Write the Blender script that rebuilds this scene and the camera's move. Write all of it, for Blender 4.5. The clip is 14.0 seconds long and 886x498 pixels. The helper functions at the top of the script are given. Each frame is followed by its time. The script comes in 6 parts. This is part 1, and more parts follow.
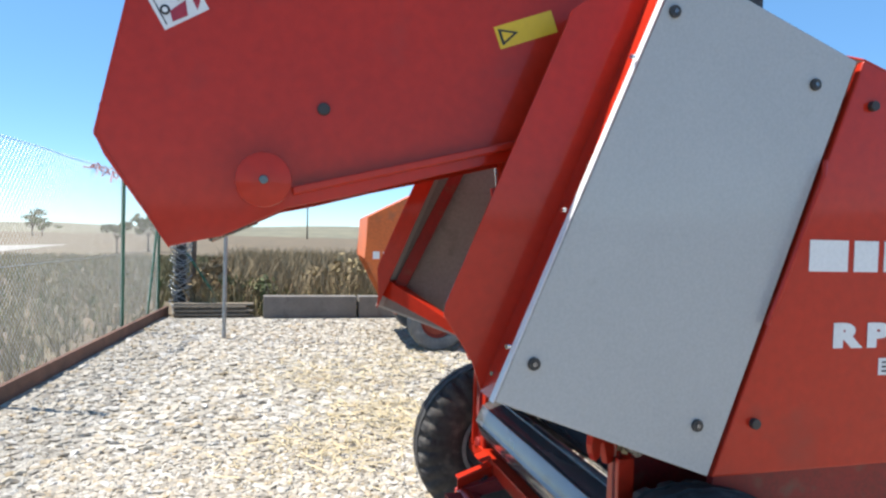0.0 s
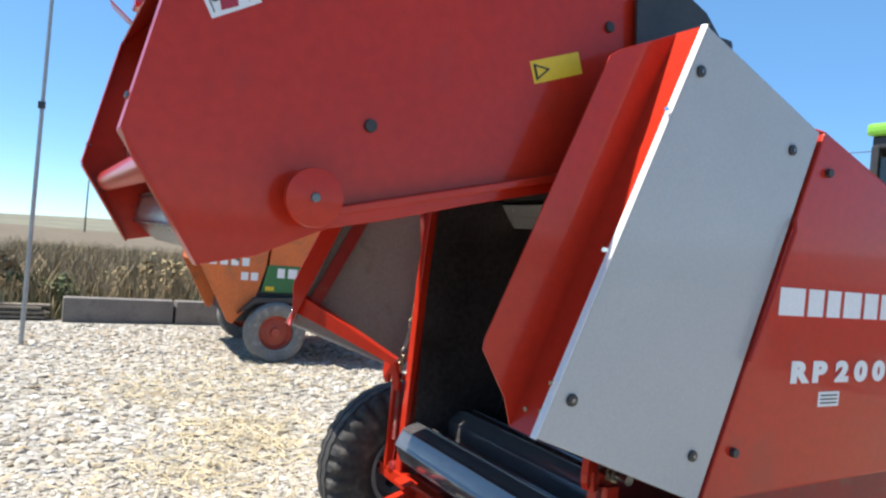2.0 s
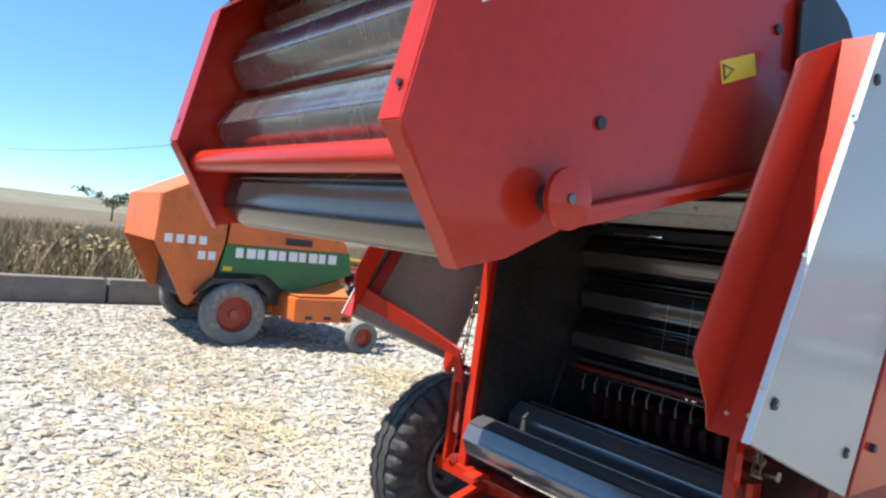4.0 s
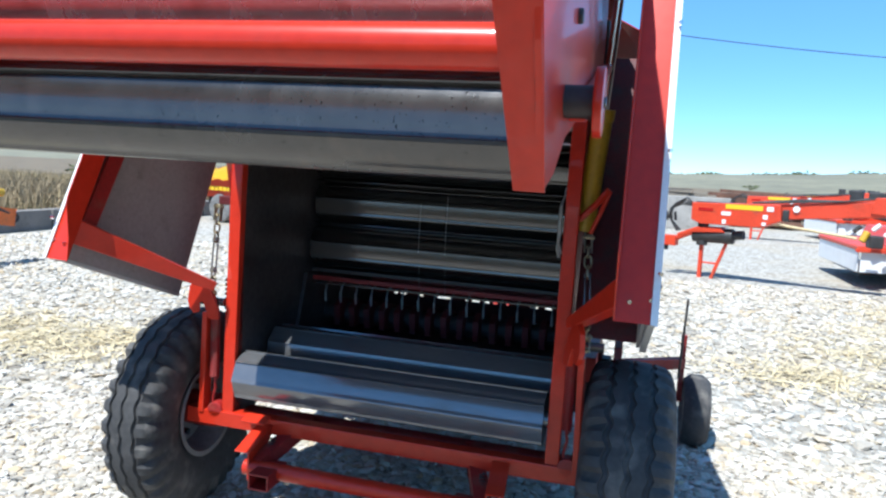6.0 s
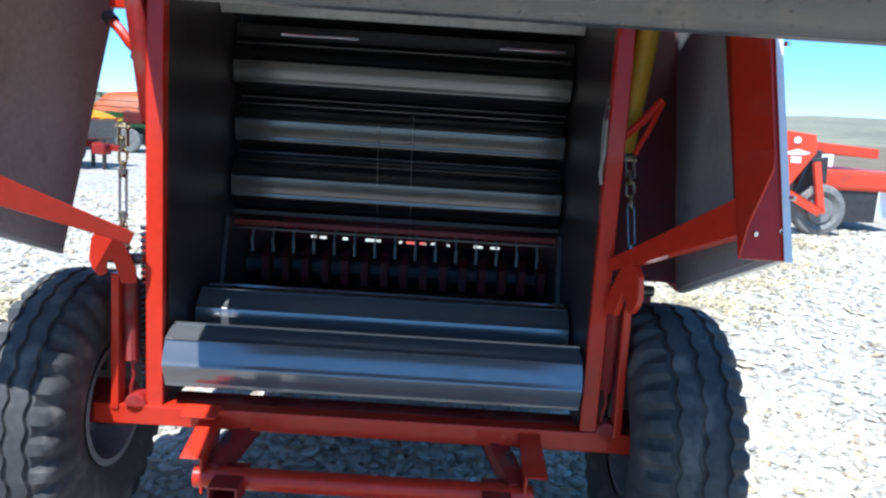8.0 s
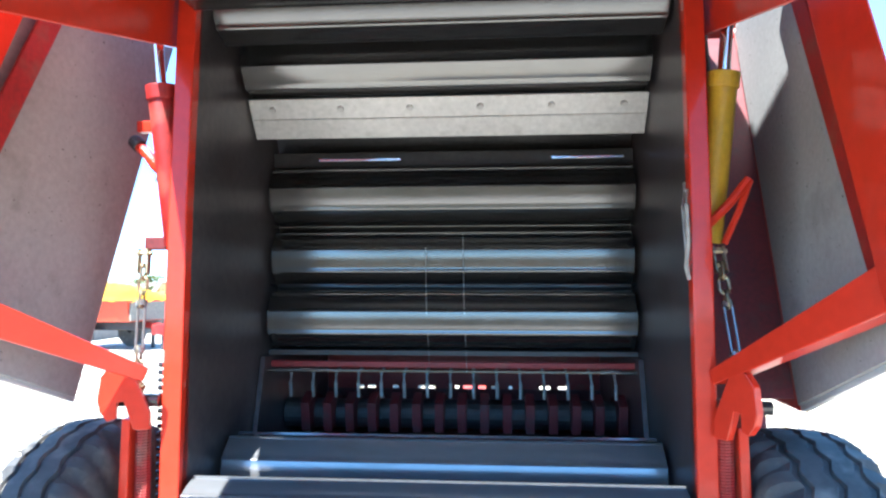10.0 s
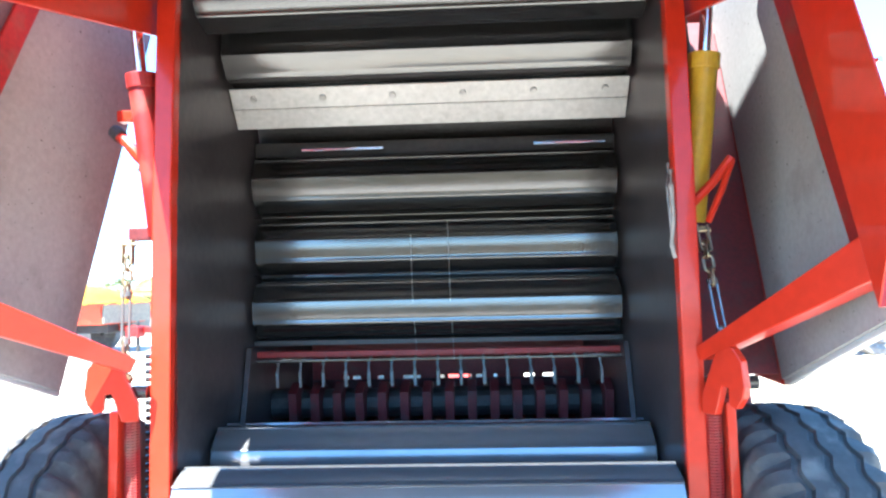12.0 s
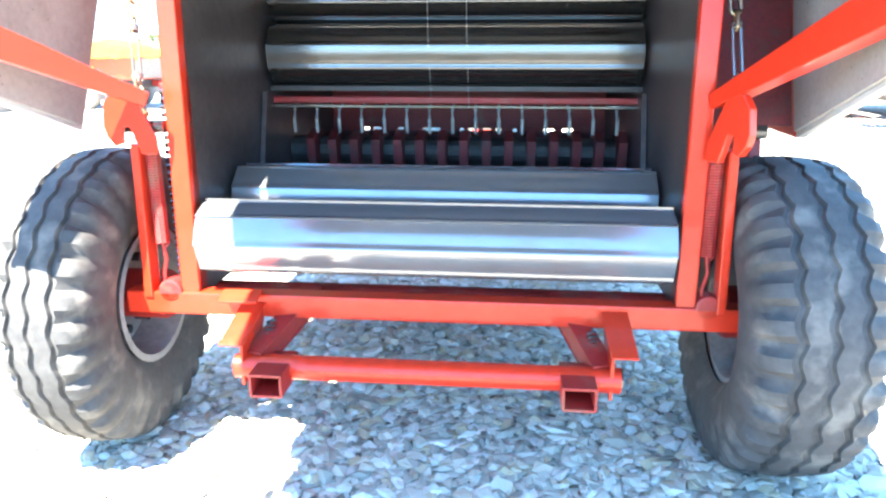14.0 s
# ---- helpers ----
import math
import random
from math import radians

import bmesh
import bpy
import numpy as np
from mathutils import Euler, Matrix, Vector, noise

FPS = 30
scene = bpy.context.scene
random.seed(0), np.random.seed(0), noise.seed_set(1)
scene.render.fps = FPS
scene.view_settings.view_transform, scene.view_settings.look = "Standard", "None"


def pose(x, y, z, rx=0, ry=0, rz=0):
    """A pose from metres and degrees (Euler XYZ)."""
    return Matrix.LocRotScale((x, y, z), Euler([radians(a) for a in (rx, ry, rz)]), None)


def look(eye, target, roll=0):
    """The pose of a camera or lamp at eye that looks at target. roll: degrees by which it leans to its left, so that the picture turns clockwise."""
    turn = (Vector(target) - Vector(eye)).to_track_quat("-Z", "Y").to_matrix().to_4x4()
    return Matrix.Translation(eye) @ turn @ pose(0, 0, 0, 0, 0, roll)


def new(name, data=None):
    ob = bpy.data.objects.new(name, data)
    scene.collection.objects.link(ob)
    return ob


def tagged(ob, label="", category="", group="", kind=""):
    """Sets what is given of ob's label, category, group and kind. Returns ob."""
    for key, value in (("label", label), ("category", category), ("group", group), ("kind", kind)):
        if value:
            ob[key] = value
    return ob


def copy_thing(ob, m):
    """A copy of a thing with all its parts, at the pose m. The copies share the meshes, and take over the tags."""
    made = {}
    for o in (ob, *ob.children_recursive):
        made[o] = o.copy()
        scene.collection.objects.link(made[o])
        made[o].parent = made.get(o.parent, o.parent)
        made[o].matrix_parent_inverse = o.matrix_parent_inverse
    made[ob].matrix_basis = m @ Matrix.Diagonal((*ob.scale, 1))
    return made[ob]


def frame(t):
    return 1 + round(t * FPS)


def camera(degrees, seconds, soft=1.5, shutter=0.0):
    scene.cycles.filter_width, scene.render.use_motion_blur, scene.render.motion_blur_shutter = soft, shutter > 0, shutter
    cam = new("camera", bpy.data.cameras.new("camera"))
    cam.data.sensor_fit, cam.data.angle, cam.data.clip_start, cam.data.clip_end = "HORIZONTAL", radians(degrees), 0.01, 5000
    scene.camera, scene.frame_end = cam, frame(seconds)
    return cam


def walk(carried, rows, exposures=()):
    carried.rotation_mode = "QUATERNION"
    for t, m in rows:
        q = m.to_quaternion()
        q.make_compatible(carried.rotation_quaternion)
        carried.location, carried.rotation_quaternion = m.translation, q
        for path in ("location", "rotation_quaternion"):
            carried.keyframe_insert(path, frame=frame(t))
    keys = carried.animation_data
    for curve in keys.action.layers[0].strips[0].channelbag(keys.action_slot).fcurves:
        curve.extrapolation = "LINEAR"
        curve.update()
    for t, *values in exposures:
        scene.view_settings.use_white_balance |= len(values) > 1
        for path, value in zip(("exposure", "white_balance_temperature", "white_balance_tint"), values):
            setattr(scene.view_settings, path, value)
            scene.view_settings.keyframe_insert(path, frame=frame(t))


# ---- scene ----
cam = camera(64.1, 14.0, 2.4)
PATH = [
    (0, (2.514, -0.988, 1.471), (0.572, -0.511, 1.43), 1.3),
    (0.5, (2.528, -1.145, 1.446), (0.592, -0.655, 1.338), 2.6),
    (1, (2.311, -1.274, 1.468), (0.417, -0.63, 1.442), 3.3),
    (1.5, (2.254, -1.358, 1.486), (0.489, -0.417, 1.489), 5.9),
    (2, (2.242, -1.526, 1.495), (0.51, -0.525, 1.507), 4.8),
    (2.5, (2.204, -1.681, 1.49), (0.486, -0.661, 1.383), 4.5),
    (2.7, (2.156, -1.715, 1.484), (0.435, -0.703, 1.372), 5.0),
    (4.8, (1.366, -2.282, 1.48), (0.073, -0.756, 1.465), 3.3),
    (5, (1.248, -2.293, 1.516), (0.066, -0.682, 1.441), 1.9),
    (5.5, (1.112, -2.274, 1.529), (0.228, -0.483, 1.438), 3.1),
    (6, (0.836, -2.37, 1.455), (0.325, -0.449, 1.232), 2.7),
    (6.5, (0.708, -2.328, 1.427), (0.525, -0.36, 1.116), 6.7),
    (7, (0.517, -2.174, 1.385), (0.466, -0.216, 0.978), 4.7),
    (7.5, (0.346, -2.068, 1.358), (0.234, -0.102, 1.006), 6.8),
    (8, (0.176, -1.933, 1.337), (0.183, 0.034, 0.974), 2.9),
    (8.5, (0.175, -1.738, 1.25), (0.024, 0.233, 0.943), 0.6),
    (8.7, (0.21, -1.68, 1.233), (-0.037, 0.296, 1.04), -0.1),
    (9, (0.182, -1.658, 1.212), (-0.015, 0.33, 1.127), -0.1),
    (11.5, (0.157, -1.673, 1.15), (0.038, 0.312, 1.364), -1.5),
    (12, (0.137, -1.668, 1.142), (0.052, 0.328, 1.239), -2.1),
    (12.5, (0.142, -1.668, 1.143), (0.052, 0.324, 0.987), -1.9),
    (12.8, (0.143, -1.668, 1.162), (0.037, 0.31, 0.89), -1.2),
    (13, (0.178, -1.671, 1.158), (0.029, 0.289, 0.788), -0.8),
    (13.5, (0.183, -1.683, 1.146), (0.071, 0.24, 0.608), 0.0),
    (14, (0.204, -1.683, 1.085), (0.011, 0.231, 0.538), -0.9),
]
EXPOSURES = [(0, 0.76, 6750, 10), (2.7, 0.76, 6750, 10), (5, 0.88, 6300, 8), (6.5, 0.8, 5700, 6), (7.5, 0.78, 5600, 6), (8, 1.02, 5600, 6), (8.5, 1.3, 5750, 6), (9, 2.4, 5900, 6), (11.3, 3.0, 5850, 6), (12.5, 3.52, 6200, 6), (14, 3.9, 6700, 6)]
walk(cam, [(t, look(eye, target, roll)) for t, eye, target, roll in PATH], EXPOSURES)

# ---- light ----
SUN_DIR = Vector((0.205, 0.475, -1.0)).normalized()
world = bpy.data.worlds.new("world")
scene.world = world
world.use_nodes = True
wn = world.node_tree
sky = wn.nodes.new("ShaderNodeTexSky")
sky.sky_type = "NISHITA"
sky.sun_disc = False
sky.sun_elevation = math.asin(-SUN_DIR.z)
sky.sun_rotation = math.atan2(-SUN_DIR.x, -SUN_DIR.y)
sky.altitude = 2000.0
sky.air_density, sky.dust_density, sky.ozone_density = 0.78, 0.0, 0.42
tone = wn.nodes.new("ShaderNodeHueSaturation")
tone.inputs["Saturation"].default_value = 1.2
wn.links.new(sky.outputs[0], tone.inputs["Color"])
tint = wn.nodes.new("ShaderNodeMix")
tint.data_type, tint.blend_type = "RGBA", "MULTIPLY"
tint.inputs["Factor"].default_value = 1.0
tint.inputs["B"].default_value = (0.80, 0.96, 1.06, 1)
even = wn.nodes.new("ShaderNodeMix")
even.data_type = "RGBA"
even.inputs["Factor"].default_value = 0.45
even.inputs["B"].default_value = (1.20, 2.30, 3.65, 1)
wn.links.new(tone.outputs[0], even.inputs["A"])
wn.links.new(even.outputs["Result"], tint.inputs["A"])
wn.links.new(tint.outputs["Result"], wn.nodes["Background"].inputs[0])
wn.nodes["Background"].inputs[1].default_value = 0.15
sun_data = bpy.data.lights.new("sun", "SUN")
sun_data.energy, sun_data.angle, sun_data.color = 5.0, radians(0.53), (1.0, 0.965, 0.91)
sun = new("sun", sun_data)
sun.matrix_world = look((0, 0, 20), Vector((0, 0, 20)) + SUN_DIR)

# ---- materials ----
def material(name, base, rough=0.5, metal=0.0, vary=0.15, scale=6.0, fine=60.0, bump=0.0, dirt=None, dirt_amount=0.0,
             stretch=(1, 1, 1), coat=0.0, island=0.0, spec=0.5, rough_vary=0.15, specks=0.0):
    """A painted, metal or mineral surface: broad tone drift, fine grain, optional dirt patches and relief."""
    m = bpy.data.materials.new(name)
    m.use_nodes = True
    t = m.node_tree
    n, l = t.nodes, t.links
    p = n["Principled BSDF"]
    p.inputs["Metallic"].default_value = metal
    p.inputs["Coat Weight"].default_value = coat
    p.inputs["Coat Roughness"].default_value = 0.06
    p.inputs["Specular IOR Level"].default_value = spec
    co = n.new("ShaderNodeTexCoord")
    mp = n.new("ShaderNodeMapping")
    mp.inputs["Scale"].default_value = stretch
    l.new(co.outputs["Object"], mp.inputs[0])

    def noise_at(s, detail=5.0):
        x = n.new("ShaderNodeTexNoise")
        x.inputs["Scale"].default_value = s
        x.inputs["Detail"].default_value = detail
        l.new(mp.outputs[0], x.inputs["Vector"])
        return x.outputs["Fac"]

    big, small = noise_at(scale), noise_at(fine, 3.0)
    mix = n.new("ShaderNodeMath")
    mix.operation = "MULTIPLY_ADD"
    l.new(small, mix.inputs[0])
    mix.inputs[1].default_value = 0.5
    half = n.new("ShaderNodeMath")
    half.operation = "MULTIPLY"
    l.new(big, half.inputs[0])
    half.inputs[1].default_value = 0.5
    l.new(half.outputs[0], mix.inputs[2])
    ramp = n.new("ShaderNodeValToRGB")
    lo = [max(0.0, c * (1 - vary * 2)) for c in base]
    hi = [min(1.0, c * (1 + vary * 1.6)) for c in base]
    ramp.color_ramp.elements[0].position, ramp.color_ramp.elements[1].position = 0.3, 0.7
    ramp.color_ramp.elements[0].color = (*lo, 1)
    ramp.color_ramp.elements[1].color = (*hi, 1)
    l.new(mix.outputs[0], ramp.inputs[0])
    colour = ramp.outputs[0]
    if island:
        geo = n.new("ShaderNodeNewGeometry")
        hsv = n.new("ShaderNodeHueSaturation")
        mr = n.new("ShaderNodeMapRange")
        mr.inputs["To Min"].default_value, mr.inputs["To Max"].default_value = 1 - island, 1 + island
        l.new(geo.outputs["Random Per Island"], mr.inputs["Value"])
        l.new(mr.outputs[0], hsv.inputs["Value"])
        l.new(colour, hsv.inputs["Color"])
        colour = hsv.outputs[0]
    if dirt:
        patch = noise_at(scale * 1.7 + 1.3, 8.0)
        pr = n.new("ShaderNodeMapRange")
        pr.inputs["From Min"].default_value, pr.inputs["From Max"].default_value = 0.72 - dirt_amount * 0.4, 0.80
        l.new(patch, pr.inputs["Value"])
        dm = n.new("ShaderNodeMix")
        dm.data_type = "RGBA"
        l.new(pr.outputs[0], dm.inputs["Factor"])
        l.new(colour, dm.inputs["A"])
        dm.inputs["B"].default_value = (*dirt, 1)
        colour = dm.outputs["Result"]
    if specks:
        # small pits and splashes
        sr = n.new("ShaderNodeMapRange")
        sr.inputs["From Min"].default_value, sr.inputs["From Max"].default_value = 0.80 - specks * 0.2, 0.83 - specks * 0.2
        l.new(noise_at(95.0, 1.0), sr.inputs["Value"])
        sm = n.new("ShaderNodeMix")
        sm.data_type = "RGBA"
        l.new(sr.outputs[0], sm.inputs["Factor"])
        l.new(colour, sm.inputs["A"])
        sm.inputs["B"].default_value = (base[0] * 0.22, base[1] * 0.2, base[2] * 0.2, 1)
        colour = sm.outputs["Result"]
    l.new(colour, p.inputs["Base Color"])
    rr = n.new("ShaderNodeMapRange")
    rr.inputs["To Min"].default_value, rr.inputs["To Max"].default_value = max(0.03, rough - rough_vary), min(1.0, rough + rough_vary)
    l.new(mix.outputs[0], rr.inputs["Value"])
    l.new(rr.outputs[0], p.inputs["Roughness"])
    if bump:
        bp = n.new("ShaderNodeBump")
        bp.inputs["Strength"].default_value = 0.6
        bp.inputs["Distance"].default_value = bump
        l.new(mix.outputs[0], bp.inputs["Height"])
        l.new(bp.outputs[0], p.inputs["Normal"])
    return m


RED = material("red_paint", (0.50, 0.027, 0.010), 0.33, vary=0.08, scale=1.6, fine=35, bump=0.0003, dirt=(0.36, 0.035, 0.02), dirt_amount=0.22, coat=0.3, rough_vary=0.07, spec=0.22)
# Red paint darkened to carry the shade deep between parts.
SHADED_RED = material("shaded_red_paint", (0.10, 0.010, 0.012), 0.6, vary=0.25, scale=9, fine=90, bump=0.0008, dirt=(0.05, 0.03, 0.03), dirt_amount=0.5)
# Worn red, base lowered further for shade in feed and on left ram.
RED_WORN_SHADED = material("worn_shaded_red_paint", (0.25, 0.012, 0.010), 0.5, vary=0.18, scale=5, fine=80, bump=0.0008, dirt=(0.16, 0.09, 0.06), dirt_amount=0.4)
GREY = material("grey_paint", (0.42, 0.42, 0.41), 0.42, vary=0.06, scale=1.6, fine=120, bump=0.0003, dirt=(0.30, 0.28, 0.25), dirt_amount=0.15, coat=0.35)
# Inner guard face: darker grey than the outer, with blotches and specks.
GREY_IN = material("inner_grey_paint", (0.27, 0.27, 0.265), 0.6, spec=0.3, specks=0.3, vary=0.1, scale=3, fine=70, dirt=(0.15, 0.145, 0.14), dirt_amount=0.3)
WHITE = material("white_paint", (0.78, 0.77, 0.75), 0.45, vary=0.05, scale=4, fine=90)
STEEL = material("polished_steel", (0.215, 0.215, 0.22), 0.15, metal=0.62, vary=0.05, scale=2.5, fine=30, stretch=(0.6, 1.6, 1.6), dirt=(0.19, 0.16, 0.14), dirt_amount=0.16, rough_vary=0.07)
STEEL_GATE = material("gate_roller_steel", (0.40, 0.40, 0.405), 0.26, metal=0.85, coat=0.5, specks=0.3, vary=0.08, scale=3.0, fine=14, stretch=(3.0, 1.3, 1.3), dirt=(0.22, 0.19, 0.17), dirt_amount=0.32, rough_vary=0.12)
# Lowest gate roller: much darker base than the others.
STEEL_LOW = material("dark_scuffed_steel", (0.088, 0.086, 0.085), 0.24, metal=0.68, coat=0.15, specks=0.5, vary=0.08, scale=3.0, fine=14, stretch=(2.0, 1.3, 1.3), dirt=(0.13, 0.115, 0.105), dirt_amount=0.35, rough_vary=0.12)
STEEL_DULL = material("dull_steel", (0.148, 0.146, 0.143), 0.20, metal=0.9, vary=0.06, scale=2.5, fine=30, stretch=(0.6, 1.6, 1.6), dirt=(0.15, 0.12, 0.11), dirt_amount=0.2, rough_vary=0.1)
ZINC = material("scoured_zinc", (0.55, 0.54, 0.52), 0.5, metal=0.55, vary=0.12, scale=4, fine=60, dirt=(0.26, 0.24, 0.22), dirt_amount=0.3)
WALL = material("chamber_steel", (0.105, 0.090, 0.090), 0.42, metal=0.6, vary=0.25, scale=3, fine=40, dirt=(0.07, 0.05, 0.045), dirt_amount=0.4)
CHROME = material("chrome", (0.75, 0.75, 0.75), 0.12, metal=1.0, vary=0.04, scale=8, fine=60, rough_vary=0.05)
DARK = material("dark_metal", (0.035, 0.033, 0.032), 0.5, vary=0.25, scale=9, fine=70)
RUBBER = material("tyre_rubber", (0.045, 0.043, 0.042), 0.78, vary=0.25, scale=7, fine=50, bump=0.001, dirt=(0.16, 0.145, 0.125), dirt_amount=0.5)
RIM = material("rim_paint", (0.21, 0.20, 0.195), 0.5, vary=0.15, scale=6, fine=60, dirt=(0.15, 0.12, 0.10), dirt_amount=0.4)
YELLOW = material("yellow_paint", (0.48, 0.29, 0.02), 0.42, vary=0.12, scale=5, fine=60, dirt=(0.25, 0.17, 0.05), dirt_amount=0.3)
STICKER = material("yellow_film", (0.80, 0.50, 0.02), 0.4, vary=0.03, scale=9, fine=60)
BLACK = material("black_print", (0.02, 0.02, 0.02), 0.5, vary=0.1)
HUB = material("faded_red_hub", (0.36, 0.055, 0.03), 0.6, vary=0.15, scale=6, fine=50, dirt=(0.25, 0.12, 0.08), dirt_amount=0.35)
ORANGE = material("orange_paint", (0.68, 0.15, 0.03), 0.5, vary=0.12, scale=2, fine=40, dirt=(0.30, 0.12, 0.06), dirt_amount=0.4)
GREEN = material("green_paint", (0.035, 0.16, 0.045), 0.5, vary=0.12, scale=3, fine=40)
LENS_A = material("amber_lens", (0.85, 0.24, 0.01), 0.2, vary=0.05, coat=0.6)
LENS_R = material("red_lens", (0.40, 0.01, 0.012), 0.2, vary=0.05, coat=0.6)
BRASS = material("zinc_yellow", (0.42, 0.36, 0.24), 0.38, metal=1.0, vary=0.2, scale=20, fine=90)
CONCRETE = material("concrete", (0.33, 0.31, 0.28), 0.85, vary=0.2, scale=3, fine=50, bump=0.004, dirt=(0.17, 0.15, 0.12), dirt_amount=0.4)
# Kerb copy of the concrete, darkened for its face turned from the sun.
SHADED_CONCRETE = material("shaded_concrete", (0.19, 0.17, 0.15), 0.88, vary=0.22, scale=3, fine=50, bump=0.004, dirt=(0.11, 0.095, 0.08), dirt_amount=0.45)
WOOD = material("weathered_wood", (0.24, 0.20, 0.15), 0.8, vary=0.25, scale=4, fine=40, stretch=(1, 8, 8), bump=0.002)
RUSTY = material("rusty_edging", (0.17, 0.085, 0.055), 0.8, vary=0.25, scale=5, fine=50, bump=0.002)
FENCE_GREEN = material("fence_green", (0.035, 0.15, 0.085), 0.5, vary=0.12, scale=6, fine=60)
WIRE = material("galvanised_wire", (0.36, 0.37, 0.36), 0.5, metal=0.6, vary=0.15)
RIBBON = material("pink_ribbon", (0.62, 0.22, 0.18), 0.5, vary=0.2)
LEAF = material("shrub_leaf", (0.095, 0.115, 0.035), 0.7, vary=0.25, scale=3, fine=30, island=0.35)
WEED = material("dull_weed", (0.21, 0.175, 0.085), 0.85, vary=0.2, scale=2, fine=30, island=0.4)
BRUSH = material("brown_brush", (0.29, 0.215, 0.12), 0.85, vary=0.2, scale=2, fine=30, island=0.4)
STRAW = material("dry_grass", (0.36, 0.275, 0.14), 0.85, vary=0.2, scale=2, fine=30, island=0.35)
BARK = material("bark", (0.13, 0.10, 0.075), 0.9, vary=0.25, scale=8, fine=40, bump=0.004)


def ground_material():
    """Gravel yard: pale crushed stone with dusty tan patches and fine chips between the stones."""
    m = bpy.data.materials.new("gravel_ground")
    m.use_nodes = True
    t = m.node_tree
    n, l = t.nodes, t.links
    p = n["Principled BSDF"]
    p.inputs["Roughness"].default_value = 0.9
    co = n.new("ShaderNodeTexCoord")
    vor = n.new("ShaderNodeTexVoronoi")
    vor.inputs["Scale"].default_value = 21.0
    l.new(co.outputs["Object"], vor.inputs["Vector"])
    vor2 = n.new("ShaderNodeTexVoronoi")
    vor2.feature = "DISTANCE_TO_EDGE"
    vor2.inputs["Scale"].default_value = 21.0
    l.new(co.outputs["Object"], vor2.inputs["Vector"])
    sep = n.new("ShaderNodeSeparateColor")
    l.new(vor.outputs["Color"], sep.inputs[0])
    ramp = n.new("ShaderNodeValToRGB")
    ramp.color_ramp.elements[0].color = (0.22, 0.195, 0.155, 1)
    ramp.color_ramp.elements[1].color = (0.55, 0.52, 0.46, 1)
    l.new(sep.outputs[0], ramp.inputs[0])
    patch = n.new("ShaderNodeTexNoise")
    patch.inputs["Scale"].default_value = 0.55
    patch.inputs["Detail"].default_value = 6
    l.new(co.outputs["Object"], patch.inputs["Vector"])
    pr = n.new("ShaderNodeMapRange")
    pr.inputs["From Min"].default_value, pr.inputs["From Max"].default_value = 0.48, 0.72
    pr.inputs["To Max"].default_value = 0.6
    l.new(patch.outputs["Fac"], pr.inputs["Value"])
    mix = n.new("ShaderNodeMix")
    mix.data_type = "RGBA"
    l.new(pr.outputs[0], mix.inputs["Factor"])
    l.new(ramp.outputs[0], mix.inputs["A"])
    mix.inputs["B"].default_value = (0.40, 0.31, 0.19, 1)
    l.new(mix.outputs["Result"], p.inputs["Base Color"])
    hr = n.new("ShaderNodeMapRange")
    hr.inputs["From Max"].default_value = 0.25
    l.new(vor2.outputs["Distance"], hr.inputs["Value"])
    bp = n.new("ShaderNodeBump")
    bp.inputs["Strength"].default_value = 0.9
    bp.inputs["Distance"].default_value = 0.015
    l.new(hr.outputs[0], bp.inputs["Height"])
    l.new(bp.outputs[0], p.inputs["Normal"])
    return m


GROUND = ground_material()


def stone_material():
    """Crushed limestone: every stone takes its own tone between grey, cream and ochre."""
    m = material("gravel_stone", (0.5, 0.46, 0.4), 0.88, vary=0.1, scale=22, fine=140, bump=0.002)
    n, l = m.node_tree.nodes, m.node_tree.links
    geo = n.new("ShaderNodeNewGeometry")
    ramp = n.new("ShaderNodeValToRGB")
    stops = ((0.0, (0.27, 0.245, 0.205)), (0.15, (0.40, 0.36, 0.30)), (0.42, (0.49, 0.45, 0.38)), (0.56, (0.45, 0.355, 0.23)), (0.68, (0.53, 0.48, 0.395)), (1.0, (0.63, 0.61, 0.57)))
    e = ramp.color_ramp.elements
    e[0].position, e[0].color = stops[0][0], (*stops[0][1], 1)
    e[1].position, e[1].color = stops[-1][0], (*stops[-1][1], 1)
    for at, c in stops[1:-1]:
        k = e.new(at)
        k.color = (*c, 1)
    l.new(geo.outputs["Random Per Island"], ramp.inputs[0])
    p = n["Principled BSDF"]
    old = p.inputs["Base Color"].links[0].from_socket
    mul = n.new("ShaderNodeMix")
    mul.data_type, mul.blend_type = "RGBA", "MULTIPLY"
    mul.inputs["Factor"].default_value = 0.2
    l.new(ramp.outputs[0], mul.inputs["A"])
    l.new(old, mul.inputs["B"])
    l.new(mul.outputs["Result"], p.inputs["Base Color"])
    return m


STONE = stone_material()
FIELD = material("dry_field", (0.150, 0.110, 0.066), 0.95, vary=0.28, scale=0.35, fine=5.0, bump=0.02, dirt=(0.12, 0.12, 0.05), dirt_amount=0.5)
HILL = material("far_hill", (0.19, 0.175, 0.115), 1.0, vary=0.25, scale=0.02, fine=0.2, dirt=(0.09, 0.10, 0.06), dirt_amount=0.5)

